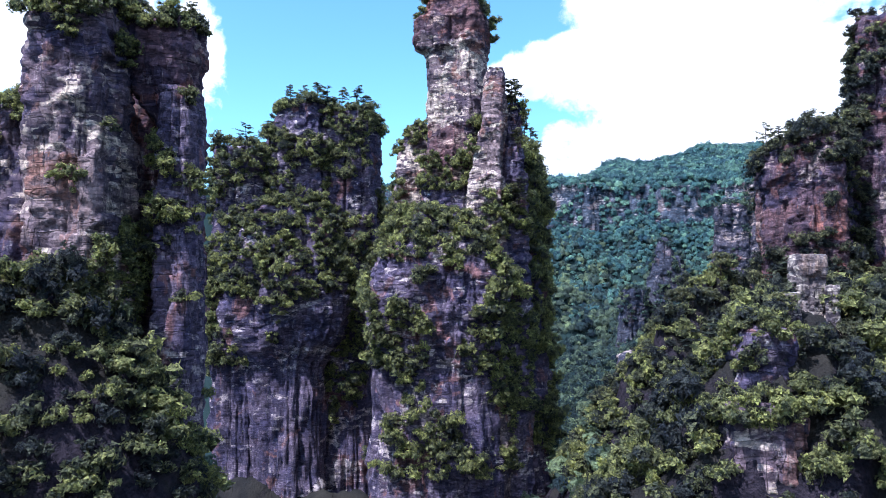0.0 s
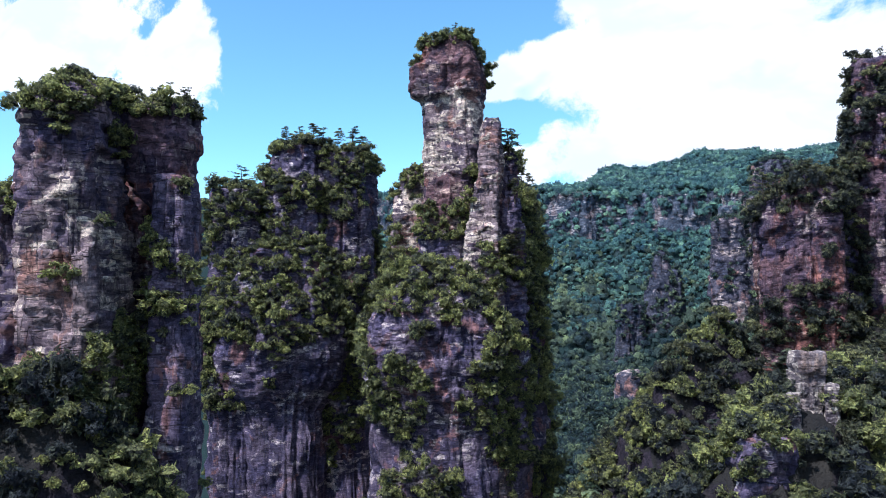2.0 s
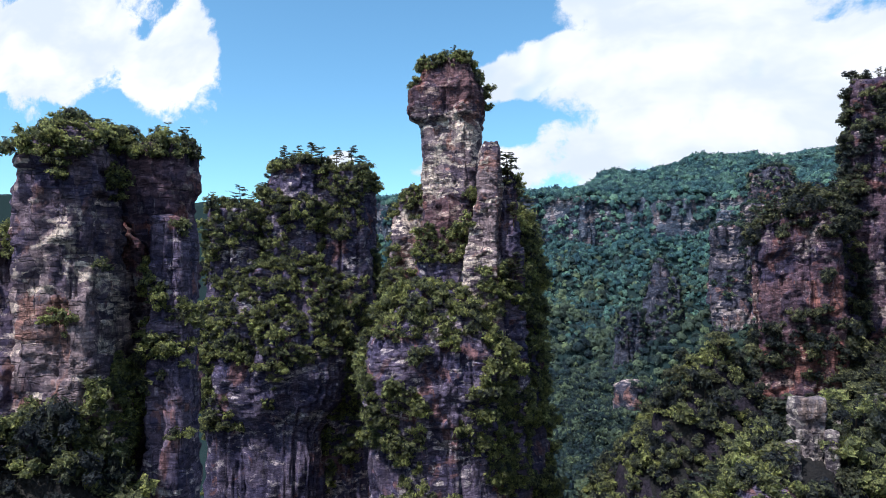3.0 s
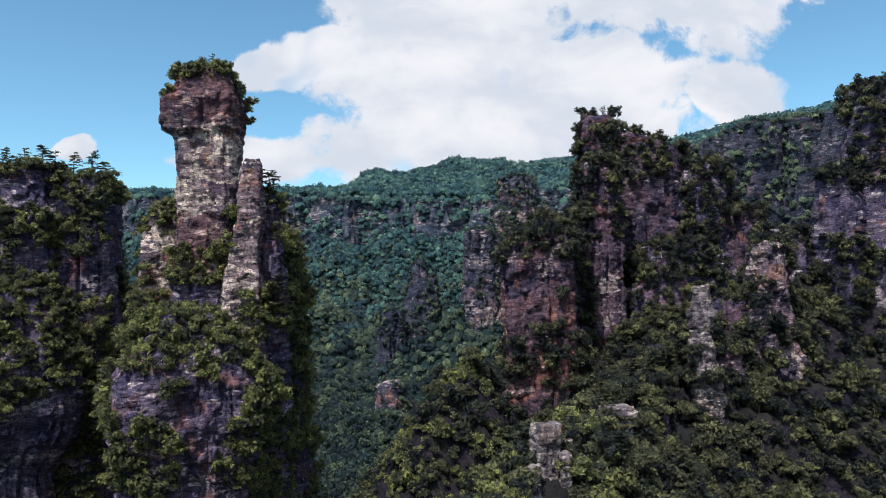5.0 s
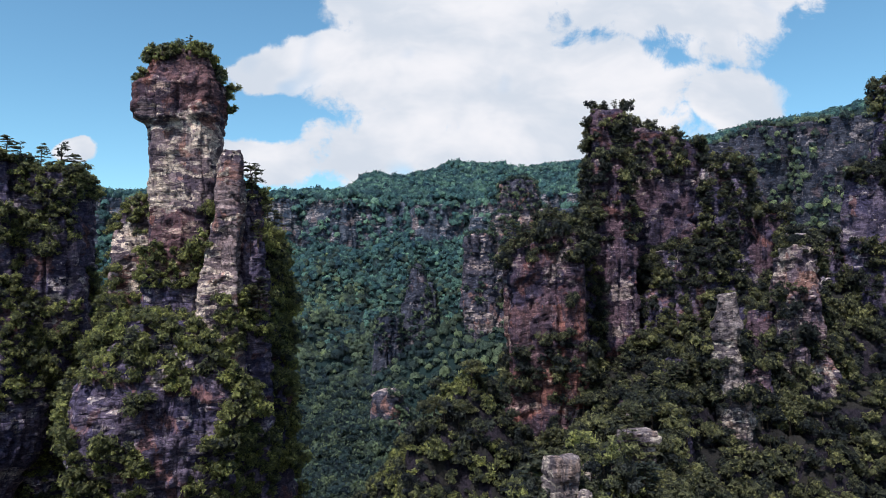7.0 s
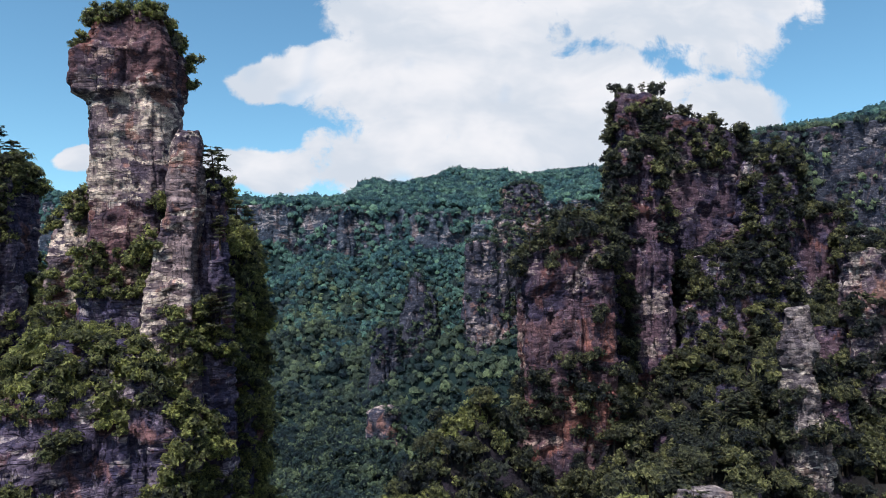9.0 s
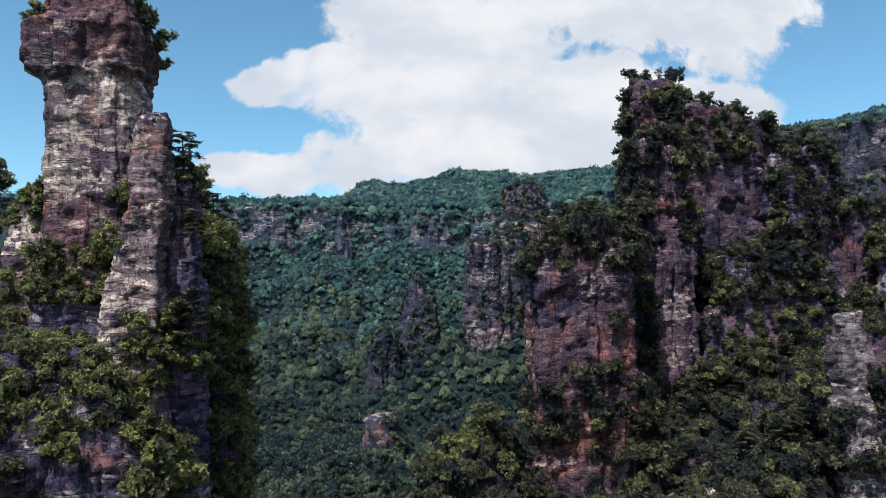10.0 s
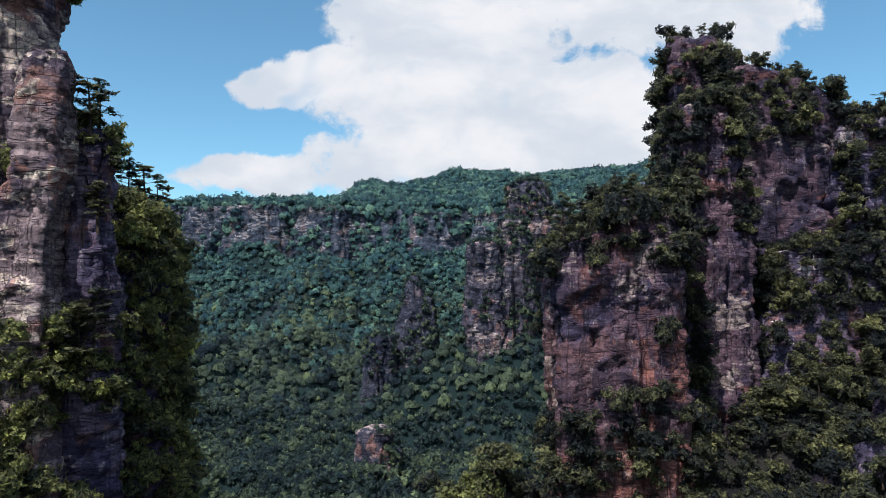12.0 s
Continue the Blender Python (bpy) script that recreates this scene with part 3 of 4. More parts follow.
def land(x, y):
    """Height of the ground."""
    x, y = np.asarray(x, float), np.asarray(y, float)
    dep = x * FWD[0] + y * FWD[1]
    lat = x * RGT[0] + y * RGT[1]
    far = np.maximum(dep, np.hypot(x, y) * 0.8)
    edge, lip, crest = (np.interp(lat, RIM[:, 0], RIM[:, i]) for i in (1, 2, 3))
    valley = np.interp(far / edge, [0, 0.3, 0.56, 0.80, 0.97], [5, 8, 18, 85, 255])
    plateau = lip + (crest - lip) * np.clip((far - edge) / 560, 0, 1) - 0.12 * np.clip(far - edge - 560, 0, 2000)
    q = np.clip((far - edge) / 25, 0, 1)
    h = valley * (1 - q) + plateau * q
    rug = np.clip((far - 250) / 700, 0.06, 1) * (1 - 0.75 * q)
    h = h + rug * (70 * fbm(x / 300, y / 300, x * 0, 3, 4) + 38 * fbm(x / 90, y / 90, x * 0, 4, 3)) + 3.5 * fbm(x / 22, y / 22, x * 0, 5, 3) + 1.6 * fbm(x / 6.5, y / 6.5, x * 0, 15, 2)
    gully = np.abs(fbm((lat + 60 * fbm(x / 200, y / 200, x * 0, 12, 2)) / 95, dep / 420, x * 0, 8, 3))
    h = h + np.clip((far - 600) / 400, 0, 1) * (1 - q) * (22 - 95 * np.clip(0.45 - gully, 0, 1) * 0.8)
    h = h + q * (10 * fbm(x / 60, y / 60, x * 0, 6, 3) + 12 * fbm(x / 190 + 3.3, y / 190, x * 0, 7, 2) * np.clip((far - edge) / 400, 0, 1))
    calm = np.clip(np.hypot(x - 80, y - 157) / 16, 0.15, 1) * np.clip(np.hypot(x - 128, y - 197) / 16, 0.15, 1)
    for pts, fall in RIDGES:
        for (ax, ay, az), (bx, by, bz) in zip(pts, pts[1:]):
            ex, ey = bx - ax, by - ay
            t = np.clip(((x - ax) * ex + (y - ay) * ey) / (ex * ex + ey * ey), 0, 1)
            d = np.hypot(x - ax - t * ex, y - ay - t * ey)
            tent = az + t * (bz - az) - fall * np.maximum(d - 4, 0) * (0.75 + d * 0.004) + 9.5 * calm * fbm(x / 20, y / 20, x * 0, 9, 3)
            h = np.maximum(h, tent)
    step = 15.0 + 4 * vnoise(x / 45, y / 45, x * 0, 21)
    near = np.clip((x - 20) / 20, 0, 1) * np.clip((420 - y) / 40, 0, 1) * calm * np.clip((h - 90) / 20, 0, 1)
    ph = (h + 12 * fbm(x / 30, y / 30, x * 0, 22, 3)) / step
    saw = ph - np.floor(ph)
    h = h + near * step * 0.9 * (np.clip((saw - 0.35) / 0.3, 0, 1) - saw)
    h = h - 24 * np.exp(-((x - 61) / 12) ** 2 - ((y - 123) / 10) ** 2)      # a hollow below the ledge
    return h


MID = (90.0, 190.0)
bear = np.concatenate([np.linspace(-60, 80, 360), np.linspace(80, 300, 70)[1:-1]])
rad = np.concatenate([np.arange(2, 260, 4.0), 260 * (1.022 ** np.arange(0, 134))])
B, R = np.meshgrid(np.radians(bear), rad)
gx, gy = MID[0] + R * np.sin(B), MID[1] + R * np.cos(B)
gv = np.stack([gx, gy, land(gx, gy)], -1).reshape(-1, 3)
nb = len(bear)
ii, jj = np.arange(len(rad) - 1)[:, None] * nb, np.arange(nb)[None]
kk = (jj + 1) % nb
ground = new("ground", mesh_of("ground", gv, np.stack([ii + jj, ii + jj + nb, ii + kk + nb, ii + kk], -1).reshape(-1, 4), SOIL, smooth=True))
tagged(ground, "dark forest floor of a deep mountain valley", "ground", kind="structure")

# ---------------------------------------------------------------- pillars
NEAR_SITES = []


BVH, BODIES = [], []


def pillar(name, label, columns, mat=None, category="rock pillar"):
    """One rock body of one or more joined columns."""
    base = columns[0]
    top = tagged(new(name), label, category, "sandstone pillars")
    top.location = (base["c"][0], base["c"][1], base.get("foot", 20.0))
    for q in columns:
        q = dict(q)
        cover, pname, spacing, patch = q.pop("cover", None), q.pop("name", "column"), q.pop("spacing", 5.0), q.pop("patch", 17.0)
        stone = q.pop("mat", mat or ROCK)
        P, F = column(**q)
        zones = stone if isinstance(stone, list) else [(999.0, stone)]
        me = mesh_of(pname, P - np.array(top.location), F, zones[0][1])
        for _, other in zones[1:]:
            me.materials.append(other)
        if len(zones) > 1:      # beds of unlike stone, with uneven borders
            m = P[F].mean(1)
            lift = m[:, 2] + 7.0 * fbm(m[:, 0] / 9, m[:, 1] / 9, m[:, 2] / 7, q["seed"] + 60, 3)
            me.polygons.foreach_set("material_index", np.clip(np.searchsorted([z for z, _ in zones], lift), 0, len(zones) - 1).astype(np.int32))
        part(pname, me, top)
        BVH.append(BVHTree.FromPolygons(P.tolist(), F.tolist()))
        if cover:
            c, nr = plant_rock(P, F, cover, q["seed"] + 100, spacing, patch)
            NEAR_SITES.append((c, nr, np.full(len(c), spacing / 5.0)))
        BODIES.append((q["c"], q["r"], radians(q.get("turn", 0)), np.array([(*p, 0, 0)[:4] for p in q["profile"]], float), q["top"]))
    return top


UP = [(0, 1.0), (400, 1.0)]
pillar("rock_pillar", "tall purple-brown sandstone pillar with a dark cleft and bushy top", [
    dict(c=(-89.5, 173.5), r=(9.6, 11), box=4.5, top=218, foot=20, profile=[(20, 1.4), (150, 1.05), (204, 1.0), (212, 0.95), (218, 0.75)], seed=11, res=0.8, rough=0.8, fine=140, mat=[(146, ROCK), (193, ROCK_BARE), (999, ROCK_PURPLE)], dome=4,
         cover=[(20, .5), (140, .5), (155, 0.08), (196, 0.10), (204, 0.30), (212, 0.5), (217, 1.0)], spacing=3.0),
    dict(c=(-87, 200), r=(12, 8), spacing=2.8, top=212, foot=20, profile=UP, seed=15, res=1.3, fine=150, mat=ROCK_RED, cover=[(20, .1), (205, 0.1), (209, 1.0)]),
    dict(c=(-73, 184), r=(8.3, 7.2), box=5, top=218, foot=20, profile=[(20, 0.6, 3.5, 3), (188, 0.6, 3.5, 3), (196, 0.92, 0.4, 0.5), (205, 0.95), (208, 1.09), (218, 1.04)], seed=12, res=0.75, fine=140, mat=ROCK_RED, rough=0.6,
         cover=[(20, .2), (160, 0.05), (190, 0.0), (214, 0.0), (217, 0.7)], spacing=2.8),
    dict(c=(-67.8, 181), r=(5.2, 6.5), box=4.5, top=199, foot=20, profile=[(20, 1.2), (150, 1.03), (199, 0.92)], seed=13, res=0.7, fine=140, rough=0.6,
         cover=[(20, .3), (140, .2), (160, 0.08), (180, 0.25), (196, 0.8)], spacing=3.0),
    dict(c=(-110, 177), r=(11, 10), top=193, foot=20, profile=[(20, 1.3), (150, 1.1), (180, 1.0), (193, 0.8)], seed=14, res=0.9, fine=140, mat=ROCK_PURPLE, cover=[(20, .5), (145, .4), (155, .1), (170, .3), (182, 0.8), (193, 1.0)], spacing=3.5),
])
pillar("rock_stack", "broad sandstone stack thickly grown with shrubs and pines", [
    dict(c=(-112, 392), r=(16, 20), top=223, foot=20, profile=[(20, 0.95), (110, 0.95), (135, 1.06), (150, 1.05), (223, 0.85)], seed=21, spacing=4.6, cover=[(20, .1), (100, .2), (125, .65), (160, 0.6), (210, 0.6), (223, 1.0)]),
    dict(c=(-79, 396), r=(19, 22), top=247, foot=20, profile=[(20, 0.9), (110, 0.9), (135, 1.05), (225, 0.95), (248, 0.75)], seed=22, slope=(0.05, 0), spacing=4.6, cover=[(20, .1), (100, .2), (125, .5), (150, 0.46), (235, 0.42), (246, 1.0)]),
    dict(c=(-54, 400), r=(16, 20), top=244, foot=20, profile=[(20, 0.95), (110, 0.95), (135, 1.1), (200, 1.0), (244, 0.95)], seed=23, spacing=4.6, cover=[(20, .1), (100, .15), (130, .5), (205, 0.42), (225, 0.22), (240, 1.0)]),
    dict(c=(-84, 378), r=(32, 15), top=190, foot=20, profile=[(20, 0.62), (106, 0.62), (120, 0.98), (134, 1.08), (160, 1.0), (190, 0.6)], seed=24, spacing=4.6, cover=[(20, .05), (105, .12), (118, 0.5), (140, 0.58), (170, 0.46), (190, 0.8)]),
])
pillar("finger_pillar", "slender finger-like sandstone pillar with overhanging bushy head", [
    dict(c=(6.4, 327.5), r=(13.0, 10.5), top=286, foot=20, name="shaft", seed=31, groove=0.8, res=0.7, rough=0.62, box=5.0, turn=-14, mat=[(196, ROCK), (224, ROCK_MAROON), (262, ROCK_BARE), (999, ROCK_MAROON)],
         profile=[(20, 2.0), (150, 1.5), (170, 1.15, -1.2), (185, 1.1, -1.0), (200, 1.0, -0.5), (216, 0.98, 0), (238, 0.97, 0.2), (254, 1.0, 0.2), (257.5, 1.03, 0), (259.5, 1.25, -2.2), (273, 1.25, -2.2), (275.5, 1.06, -0.6), (281, 0.93, -0.4), (286, 0.78, -0.4)],
         cover=[(20, .35), (150, .5), (166, 0.2), (182, 0.06), (192, 0.25), (203, 0.25), (208, 0.08), (225, 0.06), (257, 0.02), (268, 0.06), (274, 0.4), (280, 0.30), (285, 1.5)], spacing=3.2),
    dict(c=(22.9, 306.5), r=(4.5, 5.2), top=244, foot=20, name="spire", profile=[(20, 2.6, -3), (189, 1.75, -3.5), (205, 1.35, -2.0), (222, 1.08, -0.3), (236, 0.95), (241, 0.86, 0.3), (244, 0.62, 0.5)], seed=38, dome=0.4, res=0.55, rough=0.7, box=6, turn=-14, mat=ROCK_BARE,
         cover=[(20, .5), (168, .8), (180, 0.5), (188, 0.1), (238, 0.0)], spacing=3.2),
    dict(c=(31.0, 312), r=(4.5, 6.2), top=229, foot=20, name="buttress", profile=[(20, 2.0), (150, 1.5), (195, 1.1), (229, 0.9)], seed=33, res=0.7, cover=[(20, .4), (190, 0.3), (217, 0.2), (227, 0.7)], spacing=3.2),
    dict(c=(-13, 362), r=(8.5, 9), top=231, foot=20, name="shoulder", profile=[(20, 2), (150, 1.8), (190, 1.5, -1.5), (208, 1.25, -1.2), (219, 1.0), (228, 0.75, 0.5), (231, 0.6, 0.5)], seed=34, res=0.8, mat=ROCK_BARE, cover=[(20, .4), (190, 0.5), (208, 0.25), (231, 0.2)], spacing=3.5),
    dict(c=(-2, 310), r=(31, 25), top=178, foot=20, name="foot", profile=[(20, 1.0), (95, 0.92), (118, 0.92), (136, 1.05), (154, 1.0), (165, 0.8), (178, 0.45)], seed=35, res=0.95,
         cover=[(20, .3), (100, .28), (125, 0.45), (150, 0.52), (165, 0.7), (184, 0.95)]),
    dict(c=(34, 345), r=(10, 19), top=216, foot=20, name="back_ridge", profile=[(20, 1.9), (120, 1.45), (180, 1.2), (216, 0.85)], seed=36, slope=(-0.25, 0), cover=[(20, .7), (214, 1.0)]),
])
pillar("rock_massif", "dark sandstone massif with red walls and a forested crown", [
    dict(c=(157, 306), r=(16.5, 13), turn=-19.5, top=211, foot=60, name="tower", profile=[(60, 1.25), (150, 1.05), (200, 1.0), (211, 0.85)], seed=41, slope=(0.3, 0), res=0.8, rough=0.8, box=5, fine=125, mat=[(184, ROCK_MAROON), (999, ROCK_RED)],
         cover=[(60, .3), (140, .12), (165, 0.14), (195, 0.32), (205, 1.0)]),
    dict(c=(201, 322), r=(12, 12), turn=-19.5, top=250, foot=80, name="buttress", profile=[(80, 1.25), (160, 1.05), (238, 0.95), (250, 0.75)], seed=42, res=0.85, fine=140, mat=ROCK_RED, cover=[(60, .3), (170, .16), (200, 0.18), (236, 0.9)]),
    dict(c=(238, 342), r=(31, 15), turn=-19.5, top=269, foot=80, name="head", profile=[(80, 1.15), (170, 1.0), (254, 1.0), (269, 0.86)], seed=43, slope=(-0.34, 0), res=1.0, fine=140, mat=ROCK_RED,
         cover=[(60, .5), (185, .6), (197, 0.2), (240, 0.12), (247, 0.85), (262, 0.95)]),
    dict(c=(214, 342), r=(7.5, 6.5), turn=-19.5, top=281, foot=230, name="crown_block", mat=ROCK_RED, profile=[(230, 1.2), (268, 1.05), (281, 0.9)], seed=47, res=0.8, fine=0, dome=0.6, cover=[(230, .8), (268, 0.7), (276, 0.35), (281, 0.5)]),
    dict(c=(270, 322), r=(14, 14), turn=-19.5, top=250, foot=80, name="tower", profile=[(80, 1.5), (180, 1.15), (250, 0.9)], seed=44, fine=150, cover=[(60, .5), (200, .4), (250, 0.8)]),
    dict(c=(287, 313), r=(14, 12), turn=-19.5, top=224, foot=80, name="shoulder", profile=[(80, 1.5), (180, 1.15), (224, 0.85)], seed=48, res=1.0, fine=150, mat=ROCK_RED, cover=[(60, .5), (190, .4), (215, .6), (224, 0.9)]),
    dict(c=(244, 316), r=(26, 16), turn=-19.5, top=205, foot=80, name="foot", profile=[(80, 1.5), (170, 1.15), (205, 0.7)], seed=45, res=1.2, fine=150, cover=[(60, .6), (205, .95)]),
    dict(c=(176, 322), r=(14, 12), turn=-19.5, top=220, foot=80, name="saddle", profile=[(80, 1.3), (170, 1.1), (220, 0.8)], seed=46, res=1.1, fine=150, cover=[(60, .6), (220, .95)]),
])
pillar("side_tower", "weathered sandstone tower above a wooded slope", [
    dict(c=(334, 262), r=(18, 18), top=284, foot=100, profile=[(100, 1.4), (200, 1.1), (284, 0.85)], seed=51, cover=[(100, .5), (230, .4), (284, 0.9)], res=1.2, fine=160),
    dict(c=(309, 268), r=(9, 9), top=240, foot=100, profile=[(100, 1.6), (200, 1.1), (240, 0.9)], seed=52, fine=150, cover=[(100, .5), (230, .3), (240, 0.9)]),
    dict(c=(290, 287), r=(14, 12), top=212, foot=100, profile=[(100, 1.6), (180, 1.1), (212, 0.8)], seed=53, fine=150, cover=[(100, .6), (212, 0.9)]),
])
pillar("rust_tower", "sandstone tower with a broken orange face", [
    dict(c=(243, 249), r=(9, 9), turn=-20, top=204, foot=100, profile=[(100, 1.5), (170, 1.05), (204, 0.85)], seed=54, fine=140, cover=[(100, .5), (160, .3), (170, 0.1), (198, 0.1), (204, 0.9)], res=0.8, mat=ROCK_RUST),
    dict(c=(234, 245), r=(4, 5), turn=-20, top=186, foot=100, name="shoulder", profile=[(100, 1.6), (165, 1.1), (186, 0.8)], seed=57, fine=140, cover=[(100, .5), (160, .4), (180, 0.2), (186, 0.9)], res=0.8, mat=ROCK_RUST)])
pillar("rock_spire", "small blocky sandstone spire rising from trees", [
    dict(c=(192, 233), r=(4.3, 5), turn=-20, top=180, foot=100, profile=[(100, 1.9), (150, 1.3), (158, 1.0), (164, 1.15), (169, 0.9), (174, 1.05), (180, 0.85)], seed=56, dome=0.4, fine=140, cover=[(100, .5), (150, .4), (158, 0.1), (180, 0.1)], res=0.55, rough=0.8, box=4.5, mat=ROCK_PALE),
    dict(c=(192.8, 233.4), r=(3.0, 3.6), turn=-8, top=187, foot=178, name="cap", profile=[(178, 1.1), (182, 0.95), (187, 0.7)], seed=58, dome=0.4, fine=0, res=0.5, rough=0.6, box=4, mat=ROCK_PALE)])
pillar("pale_rock", "pale weathered sandstone block among shrubs", [
    dict(c=(83, 159.5), r=(2.8, 2.6), top=155.5, foot=118, profile=[(118, 1.3), (143, 1.0), (150, 0.92), (152.5, 1.06), (155.5, 1.0)], seed=66, res=0.35, rough=0.5, box=7, turn=12, dome=0.2),
    dict(c=(86.5, 156.5), r=(2.4, 2.2), top=147.5, foot=118, profile=[(118, 1.3), (143, 1.0), (147.5, 0.95)], seed=67, res=0.35, rough=0.5, box=6, turn=-20, dome=0.3),
    dict(c=(76.5, 154.5), r=(2.2, 2.0), top=146.5, foot=118, profile=[(118, 1.3), (142, 1.0), (146.5, 1.0)], seed=68, res=0.35, rough=0.5, box=6, turn=30, dome=0.3)], ROCK_PALE)
pillar("flat_rock", "flat pale layered sandstone outcrop", [
    dict(c=(128.5, 198), r=(5.6, 3.8), top=150.2, foot=120, profile=[(120, 1.2), (144, 0.85), (146.5, 0.8), (147.2, 1.1), (148.6, 1.12), (149.0, 0.95), (150.2, 0.95)], seed=62, size=0.4, res=0.35, rough=0.6, box=4, dome=0.1, turn=-15),
    dict(c=(122.5, 196), r=(3.6, 2.8), top=147.2, foot=120, name="lower_slab", profile=[(120, 1.2), (144.5, 0.85), (145.2, 1.1), (147.2, 1.0)], seed=65, size=0.4, res=0.35, rough=0.6, box=4, dome=0.1)], ROCK_PALE)
pillar("ledge_rock", "grey sandstone cliff below shrubs", [
    dict(c=(62, 141), r=(8, 6.5), top=125, foot=60, profile=[(60, 0.9), (106, 0.9), (111, 1.0), (125, 1.0)], seed=63, res=0.5, rough=0.6, box=5, fine=90, cover=[(60, .4), (104, .3), (110, .02), (121, .05), (125, 0.8)], spacing=3.0, mat=ROCK_PURPLE),
    dict(c=(66.5, 147), r=(6.5, 5), top=140, foot=60, name="upper_ledge", profile=[(60, 1.0), (125, 1.0), (130, 1.08), (133, 0.95), (136, 1.02), (140, 0.85)], seed=69, res=0.45, rough=0.6, box=5, fine=90, cover=[(60, .1), (126, .1), (137, .1), (140, 0.7)], spacing=3.0)], ROCK)
pillar("knob_rock", "small rocky knob on a wooded spur", [
    dict(c=(110, 290), r=(6, 6), top=149, foot=80, profile=[(80, 1.8), (135, 1.1), (149, 0.7)], seed=64, res=0.8, cover=[(80, .5), (149, .6)])], ROCK)


for i, (x, y, r, up) in enumerate([(71, 163, 3.2, 3), (98, 176, 3.0, 4), (104, 196, 4.0, 4), (124, 206, 3.2, 3), (88, 172, 2.4, 3), (160, 240, 4.5, 6), (118, 226, 3.5, 4), (60, 166, 3.0, 2), (172, 262, 4.0, 6)]):
    z = float(land(np.array([x]), np.array([y]))[0])
    pillar("rock_outcrop", "small broken sandstone outcrop between trees", [
        dict(c=(x, y), r=(r, r * 0.8), turn=37.0 * i, top=z + up, foot=z - 9, profile=[(z - 9, 1.4), (z, 1.05), (z + up, 0.8)], seed=140 + i, res=0.55, rough=0.6, box=4, dome=0.5, fine=0)],
        ROCK_PALE if i % 3 == 0 else ROCK_BARE, "rock outcrop")


for i, (x, y, r, up) in enumerate([(158, 258, 6, 9), (176, 270, 7, 12), (205, 262, 7, 11), (222, 276, 8, 14), (168, 232, 5, 7), (214, 244, 6, 9), (246, 280, 8, 13), (262, 262, 7, 10), (186, 254, 5, 8), (232, 258, 5, 9)]):
    z = float(land(np.array([x]), np.array([y]))[0])
    pillar("rock_outcrop", "dark sandstone crag breaking out of a wooded slope", [
        dict(c=(x, y), r=(r, r * 0.8), turn=31.0 * i, top=z + up, foot=z - 25, profile=[(z - 25, 1.5), (z - 4, 1.1), (z + up, 0.8)], seed=170 + i, res=0.75, rough=0.8, box=4, dome=1.0, fine=0,
             cover=[(z - 25, .35), (z + up - 3, .3), (z + up, .9)], spacing=4.5)],
        ROCK_RED if i % 2 else ROCK, "rock outcrop")


def at(lat, dep):
    return (lat * RGT[0] + dep * FWD[0], lat * RGT[1] + dep * FWD[1])


FAR_SITES, MID_SITES, EAST_SITES = [], [], []


def far_rock(name, label, lat, dep, r, top, foot, seed, size=2.0, cover=((0, .55), (900, .6)), turn=-19.5, slope=(0, 0), prof=((0, 1.3), (0.7, 1.0), (1, 0.85)), stone=None, near=False, sites=None):
    c = at(lat, dep)
    a = np.linspace(0, 6.28, 16)
    foot = min(foot, float(land(c[0] + r[0] * 1.6 * np.cos(a), c[1] + r[0] * 1.6 * np.sin(a)).min()) - 5)
    ob = tagged(new(name), label, "far cliff", "far cliffs")
    ob.location = (*c, foot)
    P, F = column(c=c, r=r, top=top, foot=foot, profile=[(foot + q * (top - foot), s) for q, s in prof], seed=seed, res=2.2 if near else 4.4, fine=0, size=size, turn=turn, slope=slope, rough=1.2, dome=6)
    part("rock_face", mesh_of("rock_face", P - np.array(ob.location), F, stone or ROCK_HAZE), ob)
    (MID_SITES if near else sites).append(plant_rock(P, F, cover, seed + 100, 10.0 if near else 23.0, 30.0))
    side = np.random.default_rng(seed).choice([-1, 1])
    P, F = column(c=(c[0] + side * r[0] * 0.8, c[1] - r[1] * 0.5), r=(r[0] * 0.5, r[1] * 0.6), top=foot + (top - foot) * 0.84, foot=foot,
                  profile=[(foot + q * (top - foot), k) for q, k in prof], seed=seed + 300, res=4.4, fine=0, size=size, turn=turn, rough=1.2, dome=4)
    part("side_buttress", mesh_of("side_buttress", P - np.array(ob.location), F, stone or ROCK_HAZE), ob)
    (MID_SITES if near else sites).append(plant_rock(P, F, cover, seed + 400, 10.0 if near else 25.0, 30.0))


CONE = ((0, 2.3), (0.45, 1.5), (0.8, 0.9), (1, 0.4))
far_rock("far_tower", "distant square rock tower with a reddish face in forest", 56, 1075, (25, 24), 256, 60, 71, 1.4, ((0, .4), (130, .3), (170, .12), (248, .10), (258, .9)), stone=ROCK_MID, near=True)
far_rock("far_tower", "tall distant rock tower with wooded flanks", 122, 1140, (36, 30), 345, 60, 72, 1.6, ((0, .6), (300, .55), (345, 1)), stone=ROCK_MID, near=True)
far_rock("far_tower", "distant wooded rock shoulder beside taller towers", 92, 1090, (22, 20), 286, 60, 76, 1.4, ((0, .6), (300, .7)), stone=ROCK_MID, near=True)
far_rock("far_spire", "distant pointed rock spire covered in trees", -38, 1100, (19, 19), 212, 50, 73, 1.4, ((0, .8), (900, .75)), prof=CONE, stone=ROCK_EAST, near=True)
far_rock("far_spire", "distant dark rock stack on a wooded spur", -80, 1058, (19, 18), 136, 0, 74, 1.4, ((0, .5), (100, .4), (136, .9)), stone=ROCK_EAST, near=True)
